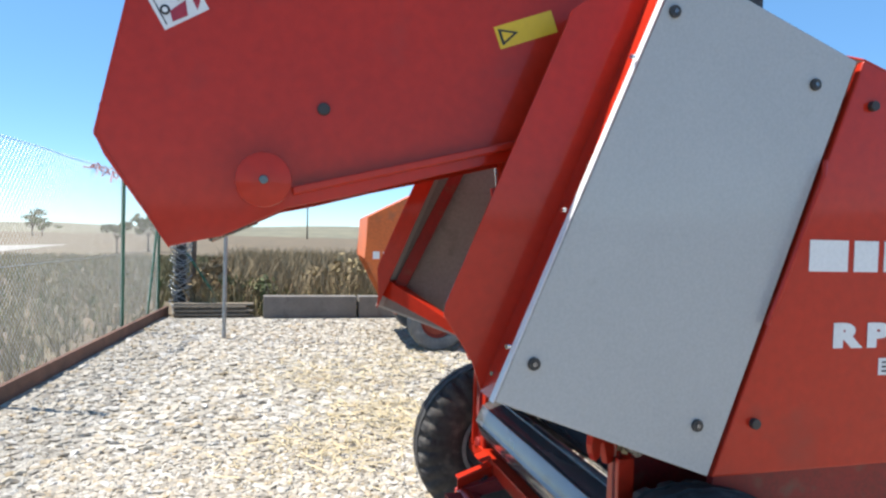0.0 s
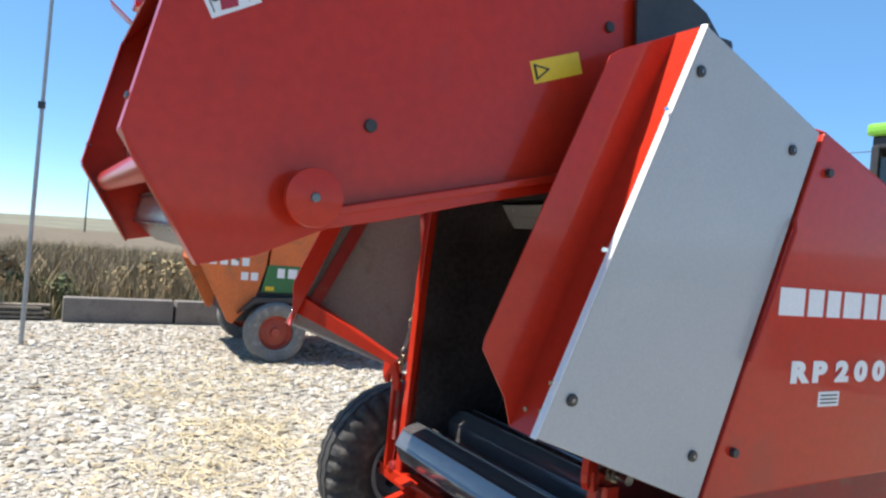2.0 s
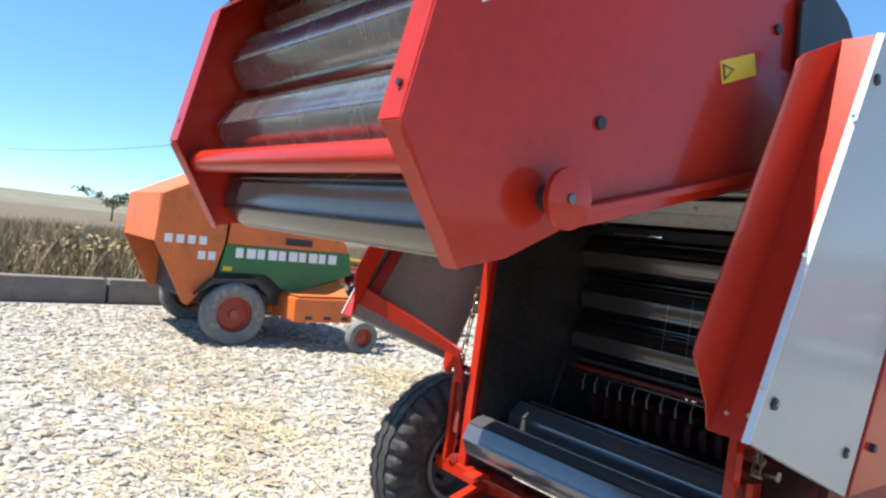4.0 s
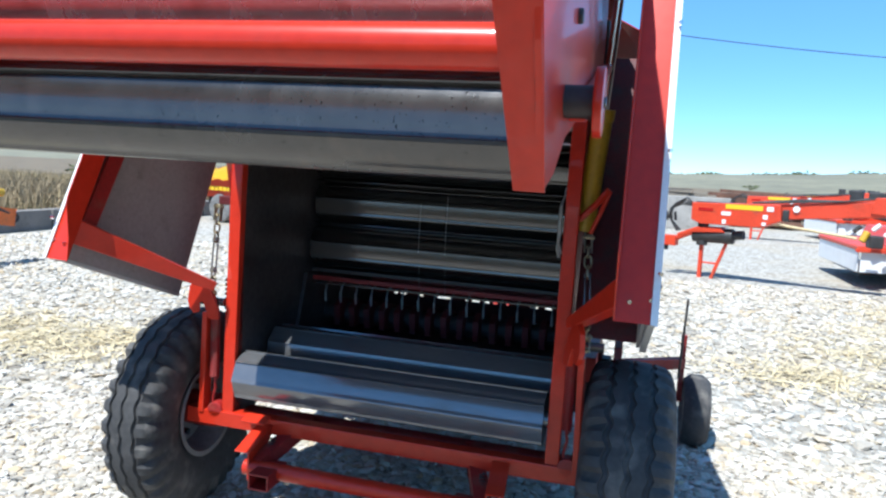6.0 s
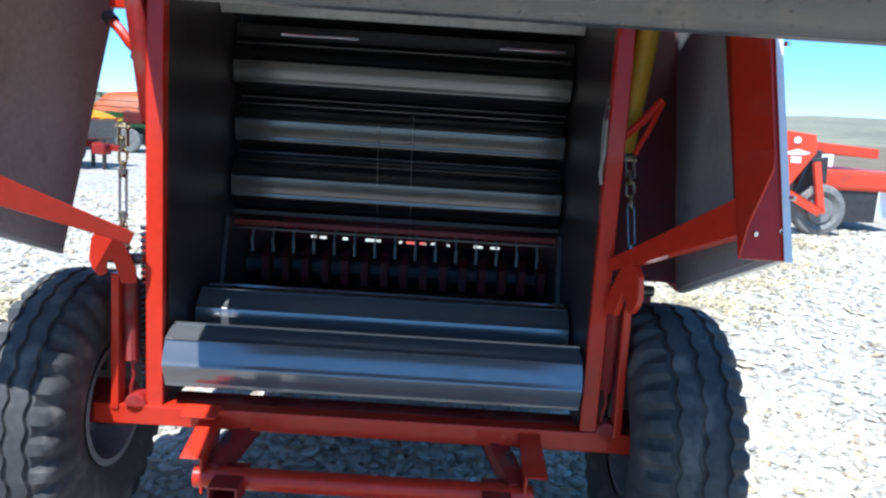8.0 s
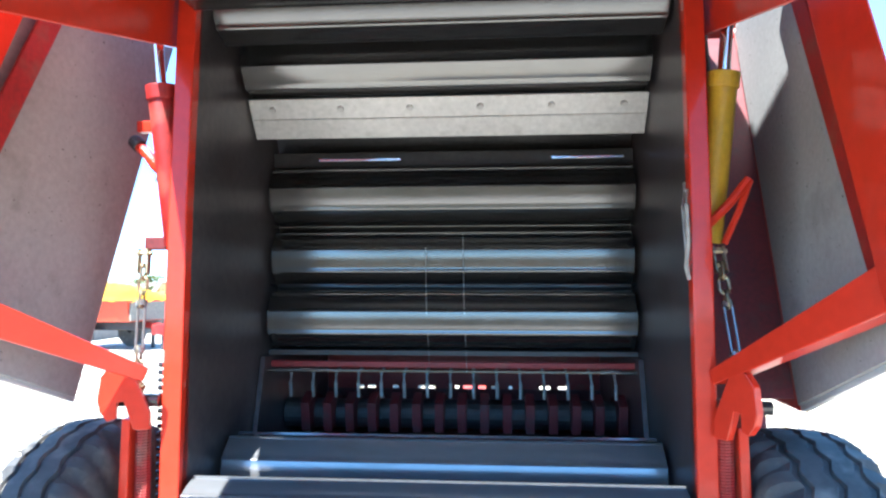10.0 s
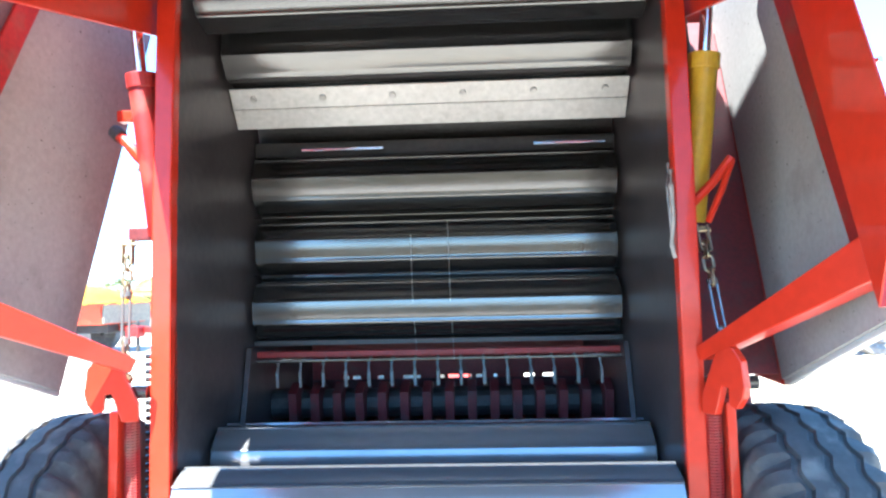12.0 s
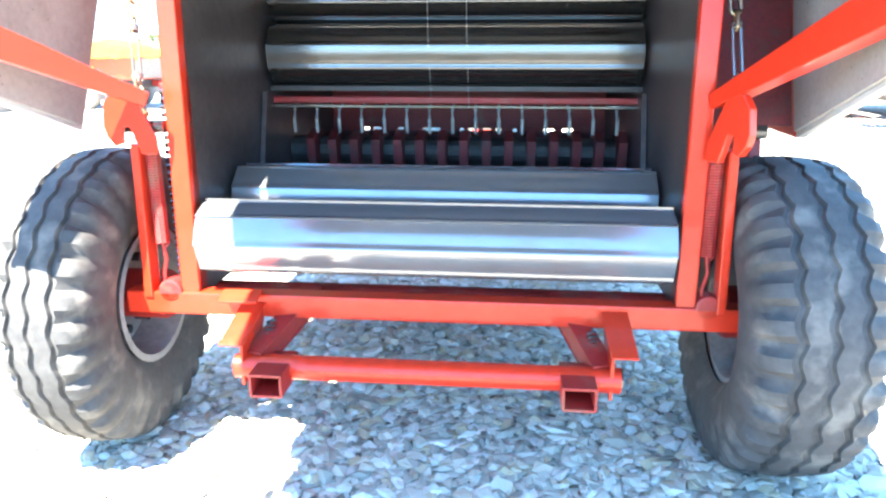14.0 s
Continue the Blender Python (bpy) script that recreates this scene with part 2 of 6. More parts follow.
# ---- building helpers ----
def part(name, bm, mat, parent=None, label="", smooth=False):
    """Links a bmesh as one mesh object, under a thing or a part where given."""
    me = bpy.data.meshes.new(name)
    bmesh.ops.recalc_face_normals(bm, faces=bm.faces)
    if smooth:
        for f in bm.faces:
            f.smooth = True
    bm.to_mesh(me)
    bm.free()
    me.materials.append(mat)
    if smooth:
        me.set_sharp_from_angle(angle=radians(38))
    ob = new(name, me)
    if parent:
        ob.parent = parent
    if label:
        tagged(ob, label)
    return ob


def thing(name, at, label, category, group="", turn=0.0):
    ob = new(name)
    ob.empty_display_size = 0.2
    ob.matrix_basis = pose(*at, 0, 0, turn)
    return tagged(ob, label, category, group)


def raw_object(name, verts, faces, mat, parent=None, smooth=False):
    me = bpy.data.meshes.new(name)
    me.from_pydata(verts, [], faces)
    me.update()
    me.materials.append(mat)
    if smooth:
        me.polygons.foreach_set("use_smooth", [True] * len(me.polygons))
    ob = new(name, me)
    if parent:
        ob.parent = parent
    return ob


def bev(bm, w, geom=None, seg=2):
    if w > 0:
        edges = geom or [e for e in bm.edges if e.calc_face_angle(0) > 0.5]
        bmesh.ops.bevel(bm, geom=edges, offset=w, segments=seg, profile=0.6, affect="EDGES", clamp_overlap=True)


def box(x0, x1, y0, y1, z0, z1, w=0.004, bm=None):
    b = bmesh.new()
    bmesh.ops.create_cube(b, size=1)
    for v in b.verts:
        v.co = ((x0 + x1) / 2 + v.co.x * (x1 - x0), (y0 + y1) / 2 + v.co.y * (y1 - y0), (z0 + z1) / 2 + v.co.z * (z1 - z0))
    bev(b, w)
    return join(bm, b)


def join(a, b):
    if a is None:
        return b
    me = bpy.data.meshes.new("tmp")
    b.to_mesh(me)
    b.free()
    a.from_mesh(me)
    bpy.data.meshes.remove(me)
    return a


def beam(p0, p1, wide, high, up=(0, 0, 1), w=0.004, bm=None):
    """A square bar from p0 to p1."""
    p0, p1 = Vector(p0), Vector(p1)
    d = p1 - p0
    zaxis = d.normalized()
    xaxis = Vector(up).cross(zaxis)
    if xaxis.length < 1e-4:
        xaxis = Vector((1, 0, 0)).cross(zaxis)
    xaxis.normalize()
    yaxis = zaxis.cross(xaxis)
    b = bmesh.new()
    bmesh.ops.create_cube(b, size=1)
    for v in b.verts:
        v.co = (p0 + p1) / 2 + xaxis * (v.co.x * wide) + yaxis * (v.co.y * high) + zaxis * (v.co.z * d.length)
    bev(b, w)
    return join(bm, b)


def rod(p0, p1, r, seg=20, r2=None, w=0.0, bm=None):
    """A round bar or cone from p0 to p1."""
    p0, p1 = Vector(p0), Vector(p1)
    d = p1 - p0
    b = bmesh.new()
    bmesh.ops.create_cone(b, cap_ends=True, segments=seg, radius1=r, radius2=r if r2 is None else r2, depth=d.length)
    if w:
        bev(b, w, [e for e in b.edges if e.calc_face_angle(0) > 1.0], 2)
    b.transform(Matrix.Translation((p0 + p1) / 2) @ d.to_track_quat("Z", "Y").to_matrix().to_4x4())
    return join(bm, b)


def plate_yz(pts, x0, x1, w=0.003, bm=None):
    """A sheet cut to an outline of (y, z) points, between x0 and x1."""
    b = bmesh.new()
    vs = [b.verts.new((x0, y, z)) for y, z in pts]
    f = b.faces.new(vs)
    r = bmesh.ops.extrude_face_region(b, geom=[f])
    for v in r["geom"]:
        if isinstance(v, bmesh.types.BMVert):
            v.co.x = x1
    bmesh.ops.recalc_face_normals(b, faces=b.faces)
    bev(b, w)
    return join(bm, b)


def sheet(pts, thick, w=0.002, bm=None):
    """A flat sheet over corner points, thickened along its normal."""
    b = bmesh.new()
    vs = [b.verts.new(p) for p in pts]
    f = b.faces.new(vs)
    b.normal_update()
    nrm = f.normal.copy()
    r = bmesh.ops.extrude_face_region(b, geom=[f])
    for v in r["geom"]:
        if isinstance(v, bmesh.types.BMVert):
            v.co += nrm * thick
    bmesh.ops.recalc_face_normals(b, faces=b.faces)
    bev(b, w)
    return join(bm, b)


def ring(radius, tube, axis_x, y, z, seg=36, side=10, bm=None, sx=1.0):
    """A torus about the x axis."""
    b = bmesh.new()
    grid = []
    for i in range(seg):
        a = 2 * math.pi * i / seg
        row = []
        for j in range(side):
            c = 2 * math.pi * j / side
            rr = radius + tube * math.cos(c)
            row.append(b.verts.new((axis_x + sx * tube * math.sin(c), y + rr * math.cos(a), z + rr * math.sin(a))))
        grid.append(row)
    for i in range(seg):
        for j in range(side):
            b.faces.new((grid[i][j], grid[(i + 1) % seg][j], grid[(i + 1) % seg][(j + 1) % side], grid[i][(j + 1) % side]))
    return join(bm, b)


def tube_path(pts, r, seg=8, bm=None, closed=False):
    """A round tube along points."""
    b = bmesh.new()
    P = [Vector(p) for p in pts]
    rows = []
    ref = Vector((0.13, 0.31, 0.94))
    for i, p in enumerate(P):
        a = P[(i - 1) % len(P)] if (i > 0 or closed) else p
        c = P[(i + 1) % len(P)] if (i < len(P) - 1 or closed) else p
        d = (c - a).normalized()
        u = d.cross(ref).normalized()
        v = d.cross(u)
        rows.append([b.verts.new(p + (u * math.cos(k * 2 * math.pi / seg) + v * math.sin(k * 2 * math.pi / seg)) * r) for k in range(seg)])
    last = len(rows) if closed else len(rows) - 1
    for i in range(last):
        A, B = rows[i], rows[(i + 1) % len(rows)]
        for k in range(seg):
            b.faces.new((A[k], A[(k + 1) % seg], B[(k + 1) % seg], B[k]))
    if not closed:
        b.faces.new(rows[0])
        b.faces.new(rows[-1])
    return join(bm, b)


def lathe_x(profile, x, y, z, seg=48, bm=None):
    """Turns (offset along x, radius) points about the x axis through (x, y, z)."""
    b = bmesh.new()
    rows = []
    for i in range(seg):
        a = 2 * math.pi * i / seg
        rows.append([b.verts.new((x + dx, y + r * math.cos(a), z + r * math.sin(a))) for dx, r in profile])
    for i in range(seg):
        A, B = rows[i], rows[(i + 1) % seg]
        for k in range(len(profile) - 1):
            b.faces.new((A[k], A[k + 1], B[k + 1], B[k]))
    bmesh.ops.remove_doubles(b, verts=b.verts, dist=1e-5)
    return join(bm, b)


def roller_mesh(half, r, lobes=8, step=0.004, turn=0.0, crown=0.055, bead=0.0):
    """A bale chamber roller: a drum of sheet bent in flats, each flat ending in a lengthwise lip over the next."""
    b = bmesh.new()
    prof = []
    for i in range(lobes):
        a0, a1 = 2 * math.pi * i / lobes + turn, 2 * math.pi * (i + 1) / lobes + turn
        p0, p1 = Vector((math.cos(a0), math.sin(a0))) * (r - step), Vector((math.cos(a1), math.sin(a1))) * r
        for k in (0.0, 0.05, 0.28, 0.5, 0.72, 0.89, 0.92, 0.97, 1.0):
            q = p0.lerp(p1, k)
            prof.append(q * (1 + crown * math.sin(math.pi * k) + (bead / r if k > 0.9 else 0.0)))
    n = len(prof)
    left = [b.verts.new((-half, *q)) for q in prof]
    right = [b.verts.new((half, *q)) for q in prof]
    for i in range(n):
        j = (i + 1) % n
        b.faces.new((left[i], left[j], right[j], right[i]))
    b.faces.new(left)
    b.faces.new(right)
    for s in (-1, 1):
        join(b, rod((s * half, 0, 0), (s * (half + 0.012), 0, 0), 0.03, 16))
    return b


def taper(p0, p1, w0, h0, w1, h1, up=(0, 0, 1)):
    """A folded bar that widens from p0 to p1."""
    p0, p1 = Vector(p0), Vector(p1)
    d = (p1 - p0).normalized()
    u = (Vector(up) - d * Vector(up).dot(d)).normalized()
    v = d.cross(u)
    b = bmesh.new()
    ends = []
    for p, w, h in ((p0, w0, h0), (p1, w1, h1)):
        ends.append([b.verts.new(p + v * (w * a / 2) + u * (h * c / 2)) for a, c in ((-1, -1), (1, -1), (1, 1), (-1, 1))])
    for k in range(4):
        b.faces.new((ends[0][k], ends[0][(k + 1) % 4], ends[1][(k + 1) % 4], ends[1][k]))
    b.faces.new(ends[0])
    b.faces.new(ends[1])
    bmesh.ops.recalc_face_normals(b, faces=b.faces)
    bev(b, 0.003)
    return b

# ---- the round baler ----
HINGE = (0.09, 1.94)          # y, z of the tailgate's hinge
GATE_UP = 5.9                 # degrees by which the gate stands above its drawn pose
CENTRE = (0.045, 1.285)         # axis of the bale chamber
baler = thing("round_baler", (0, 0, 0), "red round baler with grey side guards and raised tailgate on gravel", "baler")
baler.matrix_basis = Matrix.Translation((0, 0, 0.42)) @ Matrix.Rotation(radians(0.8), 4, "Y") @ Matrix.Translation((0, 0, -0.42))


def lift(bm):
    """Swings gate parts about the hinge."""
    m = Matrix.Translation((0, *HINGE)) @ Matrix.Rotation(radians(-GATE_UP), 4, "X") @ Matrix.Translation((0, -HINGE[0], -HINGE[1]))
    bm.transform(m)
    return bm


def swing(y, z, degrees):
    """A (y, z) point of the gate, swung up about the hinge."""
    a = radians(degrees)
    dy, dz = y - HINGE[0], z - HINGE[1]
    return HINGE[0] + dy * math.cos(a) + dz * math.sin(a), HINGE[1] - dy * math.sin(a) + dz * math.cos(a)


# chamber side walls, posts and base
WALL_PTS = [(0.0, 0.46), (0.42, 0.46), (0.74, 0.72), (0.80, 1.10), (0.78, 1.55), (0.60, 1.90), (0.30, 2.05), (0.08, 2.06), (0.05, 1.35)]
for s in (-1, 1):
    part("chamber_wall", plate_yz(WALL_PTS, s * 0.604, s * 0.616, 0.0), WALL, baler, "dark scuffed steel chamber wall")
    part("outer_wall", plate_yz([(y, z) for y, z in WALL_PTS], s * 0.618, s * 0.63, 0.0), RED_WORN_SHADED, baler)
    post = plate_yz([(-0.012, 0.44), (0.045, 0.44), (0.05, 1.36), (0.10, 2.0), (0.055, 2.06), (0.012, 1.36)], s * 0.604, s * 0.652, 0.004)
    part("rear_post", post, RED, baler)
    part("post_foot", rod((s * 0.68, -0.02, 0.475), (s * 0.68, 0.03, 0.475), 0.032, 18, w=0.006), RED_WORN_SHADED, baler)

part("rear_crossbar", box(-0.80, 0.80, -0.02, 0.035, 0.415, 0.475, 0.005), RED, baler)
part("axle_beam", rod((-0.95, 0.14, 0.425), (0.95, 0.14, 0.425), 0.032, 20), RED_WORN_SHADED, baler)

# rollers round the chamber
for k, ang in enumerate((-90, -67, -19, -1.3, 17.5, 57, 77, 97)):
    a = radians(ang)
    r = 0.094 if k > 1 else 0.097
    rad = 0.665 if k > 1 else 0.672
    b = roller_mesh(0.590, r, 8, 0.004, turn=radians((1, 20, 29.5, 30.5, 40, 18, 8, 25)[k]), crown=0.032, bead=0.002)
    b.transform(Matrix.Translation((0, CENTRE[0] + rad * math.cos(a), CENTRE[1] + rad * math.sin(a))))
    part("chamber_roller", b, STEEL if k < 2 else STEEL_DULL, baler, "long bare steel press roller", smooth=True)

# scraper plate with its row of bolts, and the cross tubes behind the rollers
def ring_pt(ang, rad):
    a = radians(ang)
    return CENTRE[0] + rad * math.cos(a), CENTRE[1] + rad * math.sin(a)


(y0, z0), (y1, z1), (y2, z2) = (0.500, 1.640), (0.458, 1.692), (0.418, 1.744)
scr = sheet([(-0.6, y0, z0), (0.6, y0, z0), (0.6, y1, z1), (-0.6, y1, z1)], 0.006)
sheet([(-0.6, y1, z1), (0.6, y1, z1), (0.6, y2, z2), (-0.6, y2, z2)], 0.006, bm=scr)
sheet([(-0.6, y1 - 0.004, z1 - 0.006), (0.6, y1 - 0.004, z1 - 0.006), (0.6, y1 - 0.001, z1 + 0.002), (-0.6, y1 - 0.001, z1 + 0.002)], 0.003, 0, scr)
plate = part("scraper_plate", scr, ZINC, baler, "bare steel scraper plate with bolts")
for i in range(6):
    bx = -0.53 + i * 0.212
    yy, zz = (y1 + y2) / 2, (z1 + z2) / 2
    n = Vector((0, -math.cos(radians(45)), -math.sin(radians(45))))
    p = Vector((bx, yy, zz))
    part("bolt", rod(p - n * 0.004, p + n * 0.012, 0.013, 14, 0.009), ZINC, plate, smooth=False)
# Bright chrome bars stand in for slits of light below the plate.
for xa, xb in ((-0.43, -0.16), (0.33, 0.56)):
    yy, zz = ring_pt(28, 0.65)
    part("light_slit_bar", beam((xa, yy, zz), (xb, yy, zz), 0.008, 0.008, w=0.001), CHROME, plate)
yy, zz = ring_pt(26, 0.72)
part("stripper_tube", beam((-0.6, yy, zz), (0.6, yy, zz), 0.05, 0.05), DARK, baler)
for ang, rad in ((-10, 0.73), (8, 0.73), (47, 0.72), (67, 0.72)):
    yy, zz = ring_pt(ang, rad)
    part("cross_tube", rod((-0.6, yy, zz), (0.6, yy, zz), 0.035, 14), DARK, baler)

for ang in (-10.2, 8.1):
    yy, zz = ring_pt(ang, 0.605)
    yb, zb = ring_pt(ang, 0.70)
    part("scraper_edge", sheet([(-0.598, yy, zz), (0.598, yy, zz), (0.598, yb, zb), (-0.598, yb, zb)], 0.004, 0.001), STEEL_DULL, baler)
for x, za, zb in ((-0.075, 1.30, 0.93), (0.045, 1.34, 0.90)):
    part("twine_strand", tube_path([(x, 0.60, za), (x + 0.004, 0.585, (za + zb) / 2), (x + 0.012, 0.60, zb)], 0.0006, 5), WIRE, baler)

# front shell that closes the chamber
shell = bmesh.new()
rows = []
for i in range(14):
    yy, zz = ring_pt(-24 + i * 9.5, 0.80)
    rows.append((yy, zz))
for (ya, za), (yb, zb) in zip(rows, rows[1:]):
    sheet([(-0.62, ya, za), (0.62, ya, za), (0.62, yb, zb), (-0.62, yb, zb)], 0.004, 0, shell)
bmesh.ops.remove_doubles(shell, verts=shell.verts, dist=0.0005)
part("front_shell", shell, DARK, baler)

# feed opening: red lintel, tine rotor, stripper fingers, pickup
part("feed_lintel", box(-0.6, 0.6, 0.62, 0.64, 0.912, 0.932, 0.003), RED_WORN_SHADED, baler, "red steel lintel over the feed opening")
part("lintel_lip", box(-0.585, 0.585, 0.605, 0.624, 0.899, 0.907, 0.001), STEEL_DULL, baler)
# Cheeks, floor, roof and rotor in dark metal carry the recess's shade.
for s in (-1, 1):
    part("feed_cheek", plate_yz([(0.45, 0.60), (1.42, 0.56), (1.42, 0.92), (0.56, 0.95)], s * 0.585, s * 0.60, 0), WALL, baler)
part("feed_floor", sheet([(-0.6, 0.42, 0.655), (0.6, 0.42, 0.655), (0.6, 1.42, 0.56), (-0.6, 1.42, 0.56)], 0.006), DARK, baler)
part("feed_back", box(-0.6, 0.6, 1.40, 1.42, 0.45, 0.735, 0), SHADED_RED, baler)
part("feed_roof", box(-0.6, 0.6, 0.64, 1.42, 0.95, 0.965, 0), DARK, baler)
rotor = part("feed_rotor", rod((-0.58, 0.80, 0.735), (0.58, 0.80, 0.735), 0.05, 18), DARK, baler, "dark feed rotor with red tines")
for i in range(15):
    x = -0.525 + i * 0.075
    b = tube_path([(x, 0.70, 0.90), (x, 0.65, 0.893), (x + 0.002, 0.630, 0.86), (x + 0.003, 0.635, 0.815)], 0.0055, 6)
    part("stripper_finger", b, WIRE, rotor, smooth=True)
    part("tine", plate_yz([(0.70, 0.69), (0.88, 0.69), (0.87, 0.785), (0.75, 0.815), (0.685, 0.785)], x + 0.021, x + 0.050, 0.002), SHADED_RED, rotor)
part("feed_apron", box(-0.6, 0.6, 1.40, 1.42, 0.750, 0.95, 0), RED_WORN_SHADED, baler)
for k, (xa, xb) in enumerate(((-0.60, -0.45), (-0.425, -0.41), (-0.375, -0.30), (-0.275, -0.19), (-0.115, -0.03), (-0.012, 0.005), (0.05, 0.07), (0.105, 0.125), (0.15, 0.20), (0.215, 0.33), (0.375, 0.41), (0.455, 0.60))):
    part("apron_tab", box(xa, xb, 1.402, 1.418, 0.728, 0.76, 0), RED_WORN_SHADED, baler)
part("pickup_reel", rod((-0.78, 1.35, 0.38), (0.78, 1.35, 0.38), 0.16, 22), DARK, baler, "dark pickup reel under the front")
for i in range(22):
    x = -0.72 + i * 0.0685
    part("pickup_band", ring(0.20, 0.012, x, 1.35, 0.38, 20, 5, sx=1.6), RED_WORN_SHADED, baler)
for s in (-1, 1):
    part("pickup_side", plate_yz([(1.08, 0.30), (1.62, 0.22), (1.70, 0.42), (1.45, 0.66), (1.05, 0.60)], s * 0.80, s * 0.815, 0.003), RED, baler)
    b = beam((s * 0.82, 1.5, 0.46), (s * 1.16, 1.72, 0.46), 0.05, 0.05)
    beam((s * 1.16, 1.72, 0.24), (s * 1.16, 1.72, 0.62), 0.03, 0.03, (1, 0, 0), bm=b)
    part("gauge_wheel_arm", b, RED_WORN_SHADED, baler)
    b = lathe_x([(-0.05, 0.08), (-0.075, 0.13), (-0.07, 0.17), (-0.03, 0.20), (0.03, 0.20), (0.07, 0.17), (0.075, 0.13), (0.05, 0.08)], s * 1.25, 1.72, 0.20, 40)
    gw = part("gauge_wheel", lathe_x([(-0.05, 0.0), (-0.05, 0.09), (0.05, 0.09), (0.05, 0.0)], s * 1.25, 1.72, 0.20, 24), RIM, baler, "small black gauge wheel by the pickup")
    part("tyre", b, RUBBER, gw, smooth=True)
part("marker_rod", rod((1.14, 1.62, 0.4), (1.15, 1.60, 0.84), 0.007, 8), DARK, baler)

# drawbar and front frame, largely behind the body
for s in (-1, 1):
    part("front_frame", box(s * 0.602, s * 0.72, 0.95, 1.75, 0.50, 0.62, 0.01), RED_WORN_SHADED, baler)
part("drawbar_stand", rod((0.14, 2.9, 0.0), (0.14, 2.9, 0.47), 0.035, 14), DARK, baler)
part("front_beam", box(-0.72, 0.72, 1.66, 1.74, 0.46, 0.56, 0.01), RED_WORN_SHADED, baler)
part("drawbar", beam((0, 1.6, 0.50), (0, 3.3, 0.46), 0.14, 0.12, w=0.01), RED, baler, "red drawbar reaching forward")

# side panels with lettering, both sides
PANEL = [(0.135, 0.87), (1.62, 0.89), (1.74, 1.05), (1.66, 1.46), (0.90, 1.86), (0.55, 1.975)]
for s in (-1, 1):
    if s < 0:
        left_panel = part("side_panel", plate_yz([(0.80, 0.87)] + PANEL[1:5], -0.885, -0.91, 0.006), RED, baler, "smooth red side panel")
        continue
    side = part("side_panel", plate_yz(PANEL, s * 0.885, s * 0.91, 0.006), RED, baler, "smooth red side panel with white lettering")
    b = sheet([(s * 0.905, 0.55, 1.975), (s * 0.905, 0.90, 1.86), (s * 0.905, 1.66, 1.46), (s * 0.70, 1.62, 1.62), (s * 0.70, 0.90, 1.97), (s * 0.70, 0.45, 2.06)], 0.006)
    part("shoulder_sheet", b, RED, baler)
    part("lower_sill", plate_yz([(0.16, 0.62), (1.55, 0.66), (1.55, 0.86), (0.20, 0.86)], s * 0.80, s * 0.83, 0.004), RED_WORN_SHADED, baler)
    for y, z in ((0.252, 1.008), (0.58, 1.854), (1.45, 1.0), (1.3, 1.5)):
        part("bolt", rod((s * 0.905, y, z), (s * 0.925, y, z), 0.014, 12, w=0.002), DARK, side)
    part("handle_rod", tube_path([(s * 0.925, 0.27, 1.27), (s * 0.93, 0.32, 1.40), (s * 0.93, 0.42, 1.66), (s * 0.915, 0.435, 1.70)], 0.007, 8), RED, side)
top = sheet([(-0.71, 0.10, 2.10), (0.71, 0.10, 2.10), (0.71, 0.45, 2.07), (-0.71, 0.45, 2.07)], 0.01)
sheet([(-0.71, 0.45, 2.07), (0.71, 0.45, 2.07), (0.71, 0.90, 1.975), (-0.71, 0.90, 1.975)], 0.01, bm=top)
sheet([(-0.71, 0.90, 1.975), (0.71, 0.90, 1.975), (0.71, 1.62, 1.625), (-0.71, 1.62, 1.625)], 0.01, bm=top)
sheet([(-0.71, 1.62, 1.625), (0.71, 1.62, 1.625), (0.80, 1.74, 1.05), (-0.80, 1.74, 1.05)], 0.01, bm=top)
part("top_hood", top, RED, baler)
nb = box(-0.62, 0.62, 0.12, 0.46, 2.11, 2.30, 0.02)
part("net_box", nb, DARK, baler, "dark net wrap box on the roof")
for s in (-1, 1):
    b = bmesh.new()
    rim = [(-0.06, 2.10), (0.20, 2.09), (0.50, 2.02), (0.44, 2.09), (0.33, 2.205), (0.21, 2.31), (0.02, 2.38), (-0.08, 2.28)]
    hole = [(0.215, 2.165), (0.235, 2.135), (0.295, 2.105), (0.308, 2.112), (0.30, 2.135), (0.27, 2.175), (0.235, 2.20), (0.22, 2.19)]
    for x in (0.70, 0.708):
        a = [b.verts.new((s * x, *p)) for p in rim]
        c = [b.verts.new((s * x, *p)) for p in hole]
        for k in range(8):
            b.faces.new((a[k], a[(k + 1) % 8], c[(k + 1) % 8], c[k]))
    b.verts.ensure_lookup_table()
    for o in (0, 8):
        for k in range(8):
            j = (k + 1) % 8
            b.faces.new((b.verts[o + k], b.verts[o + j], b.verts[16 + o + j], b.verts[16 + o + k]))
    part("roof_bracket", b, DARK, baler, "dark roof bracket with an oval hole")


def letters(text, size, y, z, x, s, parent, mat, squash=1.0):
    """Raised lettering on a side panel, read from outside."""
    cu = bpy.data.curves.new("lettering", "FONT")
    cu.body, cu.size, cu.extrude, cu.offset = text, size, 0.0006, size * 0.068
    tmp = bpy.data.objects.new("lettering", cu)
    me = bpy.data.meshes.new_from_object(tmp)
    bpy.data.objects.remove(tmp)
    b = bmesh.new()
    b.from_mesh(me)
    bpy.data.meshes.remove(me)
    turn = Matrix(((0, 0, s, 0), (s * squash, 0, 0, 0), (0, 1, 0, 0), (0, 0, 0, 1)))
    b.transform(Matrix.Translation((x, y, z)) @ turn)
    return part("lettering", b, mat, parent)


right_side = [o for o in baler.children if o.name.startswith("side_panel")][-1]
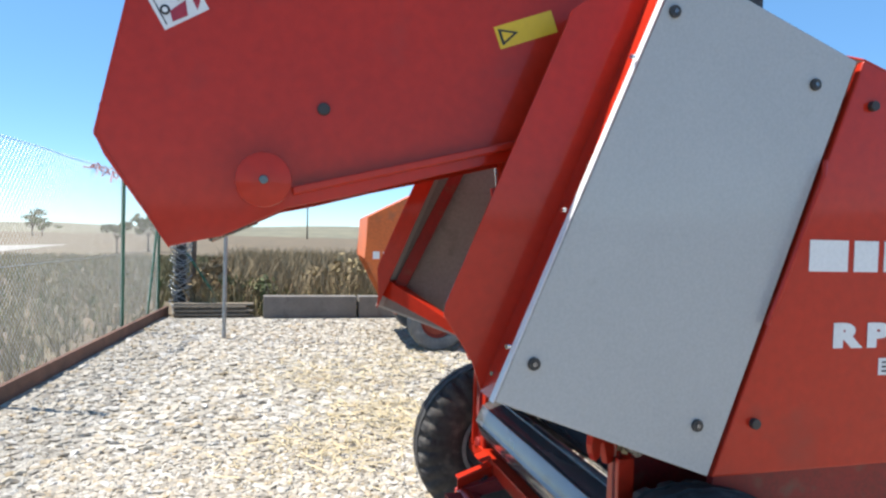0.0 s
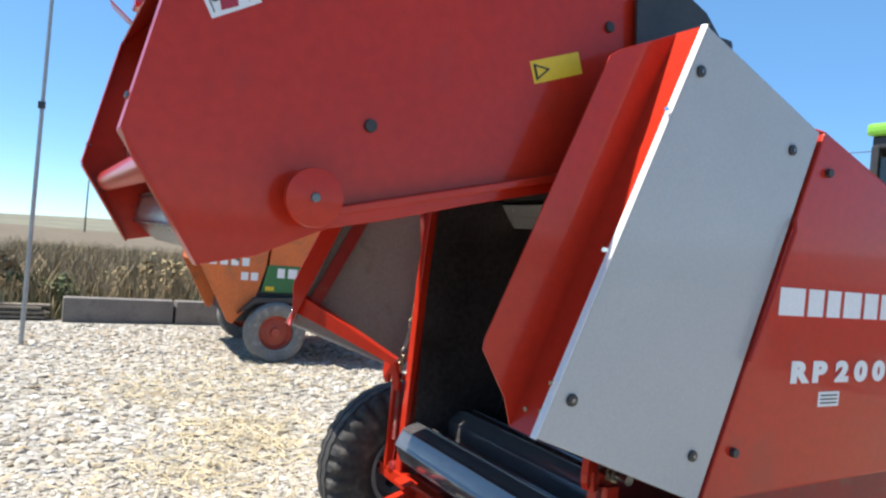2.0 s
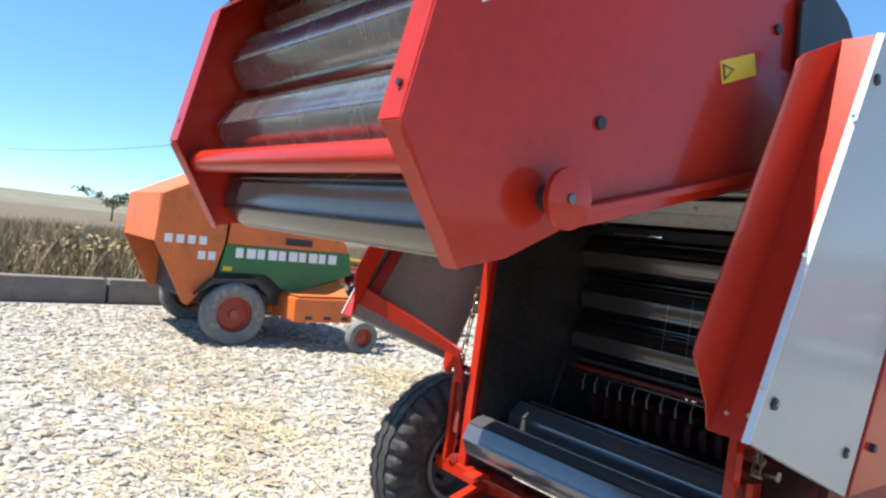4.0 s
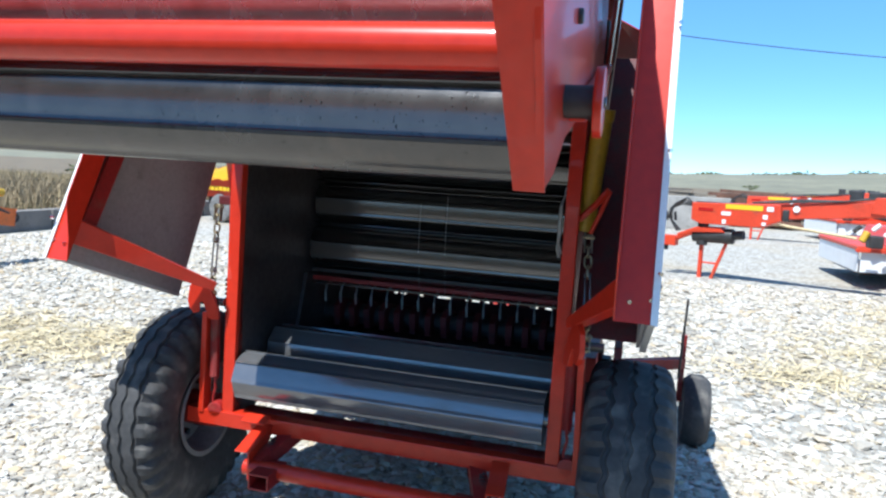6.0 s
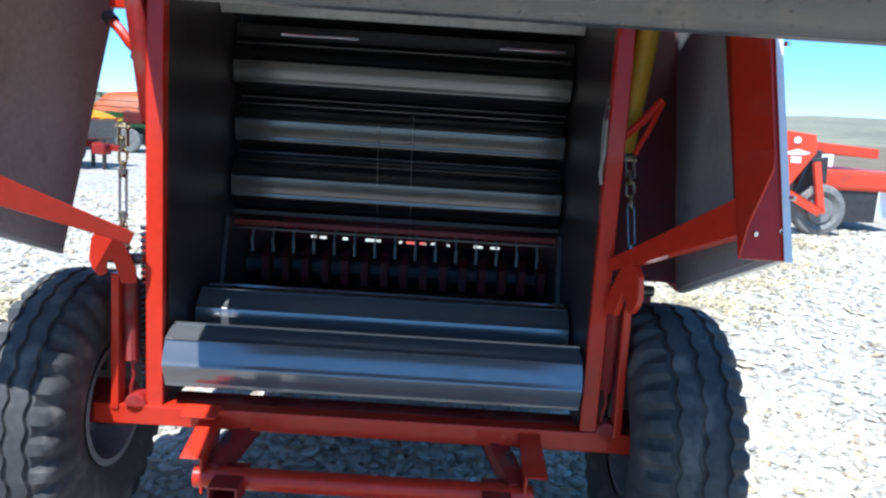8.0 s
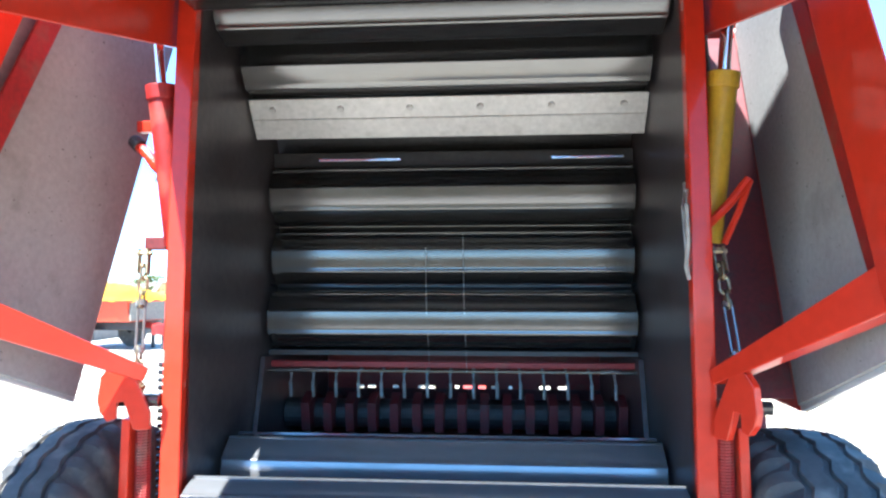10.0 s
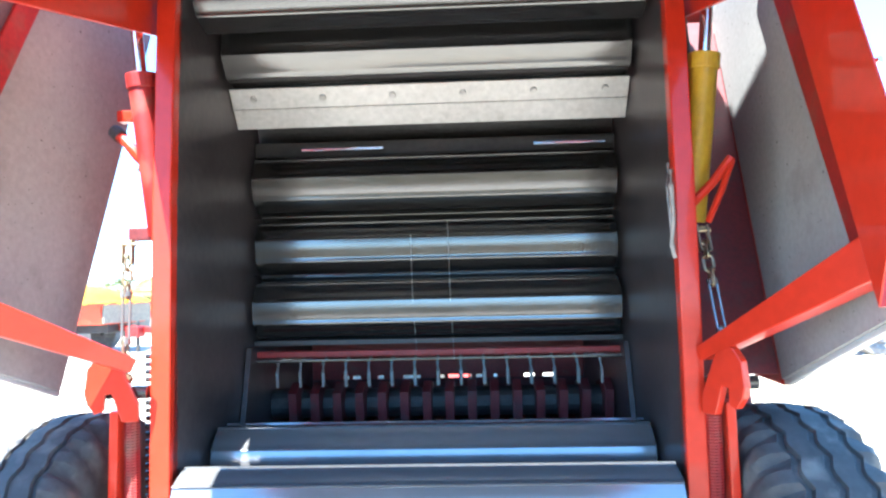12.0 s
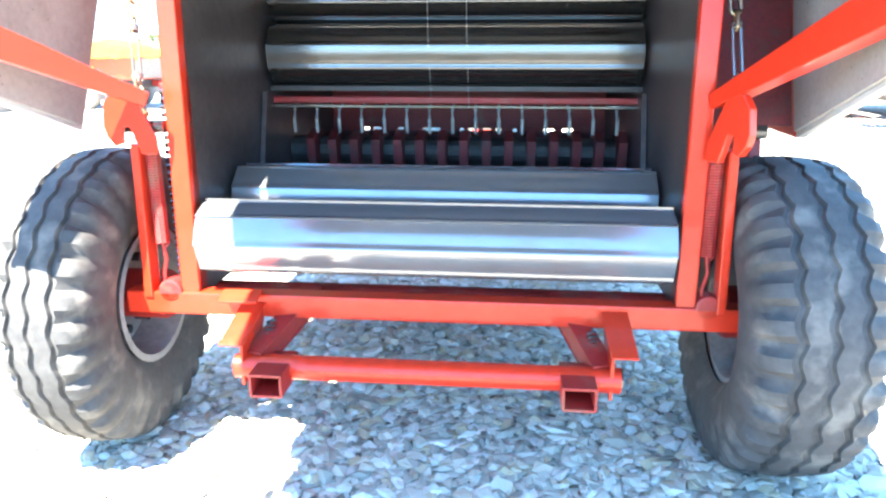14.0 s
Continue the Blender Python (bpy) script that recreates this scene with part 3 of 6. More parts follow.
# maker's name as plain blocks, model number as text
WIDTHS = (0.122, 0.078, 0.070, 0.096, 0.078, 0.092)
for k, w in enumerate(WIDTHS):
    y = 0.402 + sum(WIDTHS[:k]) + k * 0.020
    part("letter_block", box(0.9105, 0.9125, y, y + w, 1.408, 1.492, 0), WHITE, right_side)
for ch, y in (("R", 0.487), ("P", 0.598), ("2", 0.722), ("0", 0.828), ("0", 0.934)):
    letters(ch, 0.084, y, 1.207, 0.912, 1, right_side, WHITE, 1.58)
part("type_plate", box(0.9105, 0.9125, 0.64, 0.75, 1.125, 1.172, 0), WHITE, right_side, "small white data plate")
for i in range(3):
    part("print_bar", box(0.9126, 0.9132, 0.65, 0.74, 1.134 + i * 0.012, 1.139 + i * 0.012, 0), BLACK, right_side)

# swung guards at the rear corners
def side_guard(s):
    out = 0.065 if s < 0 else 0.0      # the guard on the twine side stands wider
    A, B, C, D = (-0.46, 1.088), (0.124, 0.872), (0.53, 1.972), (-0.005, 2.175)
    def P(y, z, x):
        return (s * (x + out), y, z)
    g = part("side_guard", plate_yz([A, B, C, D], s * (0.884 + out), s * (0.906 + out), 0.004), GREY, baler, "flat pale grey guard with red rear flange")
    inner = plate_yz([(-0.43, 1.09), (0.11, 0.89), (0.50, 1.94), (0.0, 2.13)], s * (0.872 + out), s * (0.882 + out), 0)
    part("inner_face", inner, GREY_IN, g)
    # bright rear edge strip
    part("edge_strip", sheet([P(-0.464, 1.085, 0.910), P(-0.009, 2.178, 0.910), P(-0.013, 2.180, 0.891), P(-0.468, 1.087, 0.891)], 0.003, 0.001), WHITE, g, "white painted rear edge")
    # red flange folded inwards from the edge, then rearwards
    f = sheet([P(-0.461, 1.087, 0.902), P(-0.004, 2.178, 0.902), P(-0.004, 2.178, 0.797), P(-0.461, 1.087, 0.797)], 0.003, 0)
    part("rear_flange", f, RED, g)
    lip = [(-0.461, 1.087), (-0.487, 1.162), (-0.564, 1.283), (-0.560, 1.31), (-0.245, 2.065), (-0.21, 2.09), (-0.004, 2.178)]
    if s < 0:
        lip = [(y + 0.55 * (-0.461 + 0.419 * (z - 1.087) - y), z) for y, z in lip]
    part("flange_lip", plate_yz(lip, s * (0.795 + out), s * (0.799 + out), 0.001), RED, g)
    for y, z, x in ((-0.441, 1.14, 0.83), (-0.436, 1.148, 0.885), (-0.30, 1.55, 0.905), (-0.43, 1.22, 0.905), (-0.13, 1.93, 0.905)):
        p = Vector(P(y, z, x))
        part("screw", rod(p + Vector((0, 0.004, 0)), p - Vector((-s * 0.004, 0.006, 0)), 0.006, 10), CHROME, g)
    for y, z in ((-0.364, 1.177), (0.087, 1.008), (0.40, 1.90), (-0.02, 2.05)):
        part("latch", rod((s * (0.90 + out), y, z), (s * (0.914 + out), y, z), 0.016, 16, w=0.003), DARK, g)
        part("latch_pin", rod((s * (0.912 + out), y, z), (s * (0.9165 + out), y, z), 0.006, 10), STEEL, g)
    # stiffener and brace
    part("brace", taper((s * 0.66, 0.005, 0.968), (s * (0.862 + out), -0.40, 1.185), 0.05, 0.034, 0.07, 0.085), RED, g)
    part("stiffener", beam((s * (0.835 + out), -0.36, 1.17), (s * (0.835 + out), 0.05, 2.02), 0.06, 0.01, (1, 0, 0)), RED_WORN_SHADED, g)
    return g


side_guard(1)
open_guard = side_guard(-1)
open_guard.matrix_basis = Matrix.Translation((-0.96, 0.11, 0)) @ Matrix.Rotation(radians(-9), 4, "Z") @ Matrix.Translation((0.96, -0.11, 0))
# Bulkhead takes the darkened red, so its shade sits in the colour.
part("inner_bulkhead", sheet([(0.655, 0.13, 0.90), (0.872, 0.13, 0.90), (0.872, 0.50, 1.92), (0.655, 0.50, 1.92)], 0.006), SHADED_RED, baler, "red bulkhead behind the guard, darkened for its shade")

# wheels
def road_wheel(s):
    cx, cy, cz, wide = (0.871, 0.14, 0.412, 1.03) if s > 0 else (-0.904, 0.14, 0.412, 0.82)
    rim = lathe_x([(s * -0.10, 0.195), (s * -0.10, 0.175), (s * -0.06, 0.165), (s * 0.01, 0.155), (s * 0.02, 0.06), (s * -0.02, 0.05), (s * -0.02, 0.0)], cx, cy, cz, 40)
    lathe_x([(s * 0.10, 0.195), (s * 0.10, 0.175), (s * 0.03, 0.155)], cx, cy, cz, 40, rim)
    w = part("road_wheel", rim, RIM, baler, "large road wheel with worn ribbed tyre", smooth=True)
    b = bmesh.new()
    seg = 160
    lugs = 32
    rows = []
    for i in range(seg):
        a = 2 * math.pi * i / seg
        ph = (i / seg * lugs) % 1.0
        zig = (abs(ph * 2 - 1) - 0.5) * 0.015
        notch = 0.021 if ph < 0.34 else 0.0
        g = 0.009
        def zz(x):
            return x + zig
        prof = [(-0.105, 0.195), (-0.135, 0.24), (-0.147, 0.30), (-0.143 + notch * 0.3, 0.345), (-0.138 + notch * 0.4, 0.375 - notch * 0.6), (-0.125, 0.405 - notch * 1.4), (-0.105, 0.419 - notch * 1.2),
                (zz(-0.074), 0.424), (zz(-0.070), 0.424 - g), (zz(-0.058), 0.424 - g), (zz(-0.054), 0.427),
                (zz(-0.010), 0.430), (zz(-0.006), 0.430 - g), (zz(0.006), 0.430 - g), (zz(0.010), 0.430),
                (zz(0.054), 0.427), (zz(0.058), 0.424 - g), (zz(0.070), 0.424 - g), (zz(0.074), 0.424),
                (0.105, 0.419 - notch * 1.2), (0.125, 0.405 - notch * 1.4), (0.138 - notch * 0.4, 0.375 - notch * 0.6), (0.143 - notch * 0.3, 0.345), (0.147, 0.30), (0.135, 0.24), (0.105, 0.195)]
        rows.append([b.verts.new((cx + dx * wide, cy + r * 0.958 * math.cos(a), cz + r * 0.958 * math.sin(a))) for dx, r in prof])
    for i in range(seg):
        A, B = rows[i], rows[(i + 1) % seg]
        for k in range(len(A) - 1):
            b.faces.new((A[k], A[k + 1], B[k + 1], B[k]))
    part("tyre", b, RUBBER, w, smooth=True)
    part("hub", rod((s * 0.76, cy, cz), (s * 0.90, cy, cz), 0.07, 24, w=0.01), RED_WORN_SHADED, w)
    for k in range(6):
        a = k * math.pi / 3
        y, z = cy + 0.105 * math.cos(a), cz + 0.105 * math.sin(a)
        part("wheel_nut", rod((s * 0.865, y, z), (s * 0.905, y, z), 0.014, 6), STEEL_DULL, w)
    return w


road_wheel(1)
road_wheel(-1)

# latch hooks, springs, chains and cylinders beside the posts
def spring(p0, p1, r, wire, turns):
    p0, p1 = Vector(p0), Vector(p1)
    d = (p1 - p0)
    u = Vector((1, 0, 0))
    v = d.normalized().cross(u)
    n = turns * 10
    pts = [p0 + d * (0.06 + 0.88 * i / n) + (u * math.cos(i * 2 * math.pi / 10) + v * math.sin(i * 2 * math.pi / 10)) * r for i in range(n + 1)]
    return tube_path([p0] + pts + [p1], wire, 6)


def link(p, d, side, length=0.042, wide=0.011, wire=0.0042):
    """One oval chain link at p, along d, its flat side towards side."""
    d = Vector(d).normalized()
    u = Vector(side) - d * Vector(side).dot(d)
    u.normalize()
    h = length / 2 - wide
    pts = []
    for k in range(7):
        a = math.pi * k / 6
        pts.append(Vector(p) + d * (h + wide * math.sin(a)) + u * (wide * math.cos(a)))
    for k in range(7):
        a = math.pi * k / 6
        pts.append(Vector(p) - d * (h + wide * math.sin(a)) - u * (wide * math.cos(a)))
    return tube_path(pts, wire, 6, closed=True)


for s in (-1, 1):
    # hook plate swung outwards from the arm, further round on the drive side
    hook = [(0.137, 0.905), (0.129, 0.962), (0.104, 0.988), (0.078, 0.992), (0.045, 0.970), (0.010, 0.905), (-0.004, 0.875), (-0.004, 0.835), (0.040, 0.835), (0.056, 0.875), (0.066, 0.902), (0.084, 0.900), (0.086, 0.862), (0.110, 0.856), (0.130, 0.880)]
    hx = 0.675 if s < 0 else 0.648
    turn_out = radians(15 if s < 0 else 60)
    hb = plate_yz([(u * 0.84, z) for u, z in hook], -0.010, 0.010, 0.003)
    hb.transform(Matrix.Translation((s * hx, -0.015, 0)) @ Matrix.Rotation(s * (-math.pi / 2 - turn_out) if s > 0 else math.pi / 2 + turn_out, 4, "Z"))
    part("latch_hook", hb, RED, baler, "red steel latch hook")
    part("hook_arm", beam((s * (hx + 0.062), 0.0, 0.46), (s * (hx + 0.052), 0.0, 0.86), 0.05, 0.022, (1, 0, 0)), RED, baler)
    spx = s * (hx + 0.020)
    part("return_spring", spring((spx, 0.0, 0.585), (spx, 0.0, 0.865), 0.0155, 0.0038, 36), RED_WORN_SHADED, baler, "red painted coil spring")
    part("spring_eye", tube_path([(spx, 0.0, 0.60), (spx + 0.006, 0.0, 0.56), (spx - 0.004, 0.0, 0.52), (spx, 0.0, 0.475)], 0.005, 8), RED_WORN_SHADED, baler, smooth=True)
    part("hook_pin", rod((s * 0.655, 0.0, 0.90), (s * 0.77, 0.0, 0.90), 0.016, 14), STEEL_DULL, baler)
    if s < 0:
        br = beam((-0.65, 0.10, 1.285), (-0.748, 0.10, 1.285), 0.03, 0.034)
        part("chain_bracket", br, SHADED_RED, baler)
    xt = 0.742 if s < 0 else 0.685
    p0, p1 = Vector((s * xt, 0.075, 1.245)), Vector((s * 0.71, -0.01, 0.905))
    d = (p1 - p0)
    ch = part("chain", link(p0, d, (1, 0, 0)), BRASS, baler, "zinc plated adjusting chain with turnbuckle")
    for k in range(1, 11):
        if k in (4, 5, 6):
            continue
        q = p0 + d * (k / 10)
        part("link", link(q, d, (1, 0, 0) if k % 2 == 0 else (0, 1, 0)), BRASS, ch)
    q0, q1 = p0 + d * 0.33, p0 + d * 0.67
    tb = bmesh.new()
    join(tb, rod(q0 + Vector((0.009, 0, 0)), q1 + Vector((0.009, 0, 0)), 0.0035, 8))
    join(tb, rod(q0 - Vector((0.009, 0, 0)), q1 - Vector((0.009, 0, 0)), 0.0035, 8))
    for q in (q0, q1):
        join(tb, rod(q - d * 0.02, q + d * 0.02, 0.013, 12))
    part("turnbuckle", tb, STEEL, ch)
    for q in (p0 + d * 0.02, p1 - d * 0.02):
        fk = bmesh.new()
        for dx in (-0.012, 0.012):
            join(fk, beam(q + Vector((dx, 0, 0)) - d * 0.09, q + Vector((dx, 0, 0)) + d * 0.09, 0.004, 0.016, (0, 1, 0), w=0.001))
        join(fk, rod(q - d * 0.06 - Vector((0.02, 0, 0)), q - d * 0.06 + Vector((0.02, 0, 0)), 0.006, 8))
        part("clevis", fk, BRASS, ch)
    # hydraulic ram of the gate
    base, mid = Vector((s * 0.665, 0.10, 1.28)), Vector((s * 0.70, 0.06, 1.68))
    tip = Vector((s * 0.725, 0.02, 2.10))
    # Left ram in the darker red, its shade put into the colour.
    cyl = part("gate_ram", rod(base, mid, 0.034, 24, w=0.004), YELLOW if s > 0 else RED_WORN_SHADED, baler, "yellow hydraulic ram" if s > 0 else "red hydraulic ram", smooth=True)
    part("piston_rod", rod(mid, tip, 0.015, 18), CHROME, cyl, smooth=True)
    part("ram_cap", rod(mid - (mid - base).normalized() * 0.03, mid + (mid - base).normalized() * 0.008, 0.038, 24, w=0.003), YELLOW if s > 0 else RED_WORN_SHADED, cyl)
    part("hose", tube_path([base + Vector((s * 0.02, 0.05, 0.02)), base + Vector((s * 0.04, 0.09, 0.15)), Vector((s * 0.70, 0.16, 1.6)), Vector((s * 0.68, 0.2, 2.0))], 0.010, 8), DARK, cyl, smooth=True)

lev = part("catch_lever", tube_path([(-0.80, 0.14, 1.55), (-0.765, 0.12, 1.525), (-0.735, 0.11, 1.49), (-0.715, 0.11, 1.47)], 0.014, 8), RED, baler, "short red catch lever with black knobs", smooth=True)
part("knob", rod((-0.815, 0.15, 1.565), (-0.79, 0.135, 1.545), 0.019, 12, w=0.004), DARK, lev)
part("knob", rod((-0.725, 0.10, 1.462), (-0.705, 0.115, 1.455), 0.016, 12, w=0.004), DARK, lev)
part("catch_bar", box(-0.80, -0.66, 0.13, 0.16, 1.585, 1.615, 0.004), RED, baler)
part("strut", tube_path([(0.650, 0.04, 1.318), (0.70, 0.03, 1.37), (0.742, 0.025, 1.425)], 0.011, 8), RED, baler)
part("strut", tube_path([(0.745, 0.03, 1.42), (0.72, 0.035, 1.35), (0.690, 0.05, 1.275)], 0.008, 8), RED, baler)
part("twine_strand", tube_path([(0.60, 0.05, 1.42), (0.588, 0.02, 1.36), (0.59, 0.0, 1.24), (0.60, 0.03, 1.20)], 0.004, 6), WIRE, baler)
part("net_scrap", tube_path([(0.600, 0.03, 1.40), (0.592, 0.0, 1.36), (0.594, -0.002, 1.28), (0.588, 0.0, 1.22), (0.596, 0.004, 1.19)], 0.005, 6), CONCRETE, baler, "frayed scrap of grey net")

# Unseen box added to block sun on the ground under the baler.
part("added_sun_block", box(-0.93, -0.87, 0.62, 1.5, 0.30, 0.86, 0.01), RED_WORN_SHADED, baler, "unseen red box added to keep sun off the ground")

# drive chain behind the near post of the twine side
dc = part("drive_chain", plate_yz([(0.055, 0.50), (0.075, 0.50), (0.075, 1.0), (0.055, 1.0)], -0.672, -0.660, 0), DARK, baler, "dark roller drive chain")
for k in range(26):
    z = 0.51 + k * 0.0188
    part("link", rod((-0.684, 0.048, z), (-0.652, 0.048, z), 0.0062, 8), STEEL_DULL, dc)

# rear lower kicker frame
kf = part("kicker_frame", rod((-0.46, -0.15, 0.315), (0.46, -0.15, 0.315), 0.03, 20), RED, baler, "red tubular frame below the rear crossbar", smooth=True)
for s in (-1, 1):
    b = beam((s * 0.33, 0.10, 0.42), (s * 0.42, -0.14, 0.325), 0.05, 0.05)
    part("arm", b, RED_WORN_SHADED, kf)
    b = bmesh.new()
    for dx in (-0.036, 0.036):
        join(b, box(s * 0.36 + dx - 0.003, s * 0.36 + dx + 0.003, -0.24, -0.10, 0.280, 0.335, 0.001))
    for z in (0.280, 0.332):
        join(b, box(s * 0.36 - 0.036, s * 0.36 + 0.036, -0.24, -0.10, z - 0.003, z + 0.003, 0.001))
    part("tube_socket", b, RED_WORN_SHADED, kf, "open ended square tube socket")
    part("end_plate", plate_yz([(-0.175, 0.275), (-0.11, 0.28), (0.0, 0.40), (-0.02, 0.43), (-0.175, 0.378)], s * 0.434, s * 0.441, 0.002), RED, kf)
    b = sheet([(s * 0.434, -0.17, 0.376), (s * 0.497, -0.17, 0.376), (s * 0.488, -0.02, 0.432), (s * 0.425, -0.02, 0.432)], 0.006)
    part("step_plate", b, RED, kf, "folded red angle plate")
    if s < 0:
        b = sheet([(-0.53, -0.075, 0.446), (-0.43, -0.075, 0.446), (-0.43, -0.024, 0.462), (-0.53, -0.024, 0.462)], 0.006)
        part("step_tab", b, RED, kf)
    part("pin_bolt", rod((s * 0.44, -0.15, 0.315), (s * 0.465, -0.15, 0.315), 0.018, 6), STEEL_DULL, kf)
    part("small_spring", spring((s * 0.40, -0.05, 0.40), (s * 0.41, -0.12, 0.31), 0.010, 0.003, 9), DARK, kf)

kf.matrix_basis = Matrix.Translation((0, 0, 0.024))

# ---- tailgate ----
OUTLINE = [(-0.62, 2.25), (-1.10, 1.885), (-1.18, 1.34), (-1.01, 0.915), (-0.96, 0.885), (-0.72, 0.79), (-0.635, 0.88), (-0.545, 1.03), (-0.44, 1.14),
           (-0.275, 1.33), (0.0, 1.63), (0.20, 1.85), (0.20, 1.98), (0.05, 2.10), (-0.20, 2.32)]
GATE = [swing(y, z, 28) for y, z in OUTLINE]


def g(y, z, x):
    """A point of the gate given in its half-closed pose."""
    a, b = swing(y, z, 28)
    return Vector((x, a, b))


gate = part("tailgate", lift(sheet([g(-1.10, 1.885, -0.674), g(-1.10, 1.885, 0.674), g(-1.18, 1.34, 0.674), g(-1.18, 1.34, -0.674)][::-1], 0.006)), RED, baler,
            "red tailgate swung up, bare steel rollers between its side plates")
for s in (-1, 1):
    part("gate_plate", lift(plate_yz(GATE, s * 0.668, s * 0.68, 0.002)), RED, gate, "large red side plate of the gate")
    # rear flange round the opening and along the bottom
    fl = sheet([g(-1.18, 1.34, s * 0.682), g(-1.01, 0.915, s * 0.682), g(-1.01, 0.915, s * 0.60), g(-1.18, 1.34, s * 0.60)], 0.006, 0.001)
    part("gate_flange", lift(fl), RED, gate)
    b = sheet([g(-1.008, 0.912, s * 0.682), g(-0.72, 0.787, s * 0.682), g(-0.72, 0.787, s * 0.63), g(-1.008, 0.912, s * 0.61)], 0.005, 0.001)
    part("gate_flange", lift(b), RED, gate)
    # bar along the front edge
    part("edge_bar", lift(beam(g(-0.56, 1.07, s * 0.70), g(0.10, 1.80, s * 0.70), 0.02, 0.035, (1, 0, 0))), RED, gate)
    # locking pin and its disc
    c = g(-0.63, 1.05, 0)
    b = rod((s * 0.66, c.y, c.z), (s * 0.735, c.y, c.z), 0.031, 28, w=0.004)
    part("pin_boss", lift(b), DARK, gate)
    b = rod((s * 0.735, c.y, c.z), (s * 0.752, c.y, c.z), 0.066, 36, w=0.003)
    part("lock_disc", lift(b), RED, gate, "round red locking disc", smooth=True)
    part("lock_pin", lift(rod((s * 0.70, c.y, c.z), (s * 0.757, c.y, c.z), 0.011, 14, w=0.002)), STEEL_DULL, gate)
    # bearings and bolts
    for y, z in ((-0.99, 1.89), (-0.82, 1.53), (-0.615, 1.285), (-0.25, 2.01)):
        q = g(y, z, s * 0.68)
        part("bolt", lift(rod(q - Vector((s * 0.01, 0, 0)), q + Vector((s * 0.010, 0, 0)), 0.016, 14, w=0.004)), DARK, gate)
    q = g(-1.035, 0.98, s * 0.645)
    n = (g(-1.18, 1.34, 0) - g(-1.01, 0.915, 0)).normalized().cross(Vector((1, 0, 0))).normalized()
    part("bolt", lift(rod(q - n * 0.009, q + n * 0.009, 0.008, 6)), STEEL_DULL, gate)

GATE_ROLLERS = ((-0.695, 0.942, 31), (-0.863, 1.102, 4.3), (-0.965, 1.305, 12), (-1.0, 1.513, 20), (-0.956, 1.728, 50), (-0.844, 1.917, 10), (-0.677, 2.06, 25))
for y, z, lip in GATE_ROLLERS:
    q = g(y, z, 0)
    b = roller_mesh(0.64, 0.099, 6, 0.008, turn=radians(lip), crown=0.085, bead=0.003)
    b.transform(Matrix.Translation(q))
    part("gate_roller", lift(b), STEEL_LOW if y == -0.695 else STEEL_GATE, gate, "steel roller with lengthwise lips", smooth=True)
q = g(-0.908, 0.918, 0)
part("gate_tube", lift(rod(q - Vector((0.668, 0, 0)), q + Vector((0.668, 0, 0)), 0.036, 28)), RED, gate, "thick red cross tube", smooth=True)

for (ya, za), (yb, zb) in (((-1.10, 1.885), (-0.62, 2.25)), ((-0.62, 2.25), (-0.20, 2.32)), ((-0.20, 2.32), (0.05, 2.12))):
    b = sheet([g(ya, za, -0.674), g(ya, za, 0.674), g(yb, zb, 0.674), g(yb, zb, -0.674)], 0.005, 0)
    part("gate_roof", lift(b), RED, gate)
    part("seam", lift(rod(g(ya, za, -0.675), g(ya, za, 0.675), 0.011, 10)), RED, gate)

# tail lamps on their brackets
for s in (-1, 1):
    a = g(-1.09, 1.50, s * 0.69)
    b = g(-1.25, 1.56, s * 0.70)
    part("lamp_hole", lift(rod(a - Vector((s * 0.012, 0, 0)), a + Vector((s * 0.004, 0, 0)), 0.018, 16)), DARK, gate)
    part("lamp_arm", lift(beam(a, b, 0.02, 0.03)), RED_WORN_SHADED, gate)
    q = g(-1.275, 1.575, s * 0.66)
    m = lift(box(q.x - 0.055, q.x + 0.055, q.y - 0.012, q.y + 0.03, q.z - 0.035, q.z + 0.05, 0.01))
    part("amber_lamp", m, LENS_A, gate, "amber tail lamp")
    m = lift(box(q.x - 0.055, q.x + 0.055, q.y - 0.016, q.y + 0.03, q.z - 0.105, q.z - 0.04, 0.01))
    part("red_lamp", m, LENS_R, gate, "red tail lamp")
    part("lamp_plate", lift(sheet([g(-1.17, 1.42, s * 0.69), g(-1.29, 1.43, s * 0.69), g(-1.30, 1.41, s * 0.55), g(-1.17, 1.40, s * 0.55)], 0.005)), RED, gate)

# stickers on the outer face of the gate
def gate_patch(name, pts, mat, x, label=""):
    b = bmesh.new()
    f = b.faces.new([b.verts.new(g(y, z, x)) for y, z in pts])
    r = bmesh.ops.extrude_face_region(b, geom=[f])
    for v in r["geom"]:
        if isinstance(v, bmesh.types.BMVert):
            v.co.x += 0.0006
    return part(name, lift(b), mat, gate, label)


def uv_patch(name, corner, e1, e2, uv, mat, x, label=""):
    return gate_patch(name, [(corner[0] + e1[0] * a + e2[0] * b, corner[1] + e1[1] * a + e2[1] * b) for a, b in uv], mat, x, label)


C0, E1, E2 = (-1.13, 1.265), (0.11, -0.055), (0.05, 0.105)
uv_patch("warning_sticker", C0, E1, E2, [(0, 0), (1, 0), (1, 1), (0, 1)], WHITE, 0.681, "white square pictogram sticker")
uv_patch("pictogram", C0, E1, E2, [(0.35, 0.80), (0.50, 0.93), (0.78, 0.93), (0.92, 0.78)], LENS_R, 0.6822)
uv_patch("pictogram", C0, E1, E2, [(0.72, 0.28), (0.92, 0.22), (0.94, 0.55), (0.66, 0.66)], LENS_R, 0.6822)
uv_patch("pictogram", C0, E1, E2, [(0.58, 0.52), (0.61, 0.52), (0.64, 0.90), (0.61, 0.90)], BLACK, 0.6822)
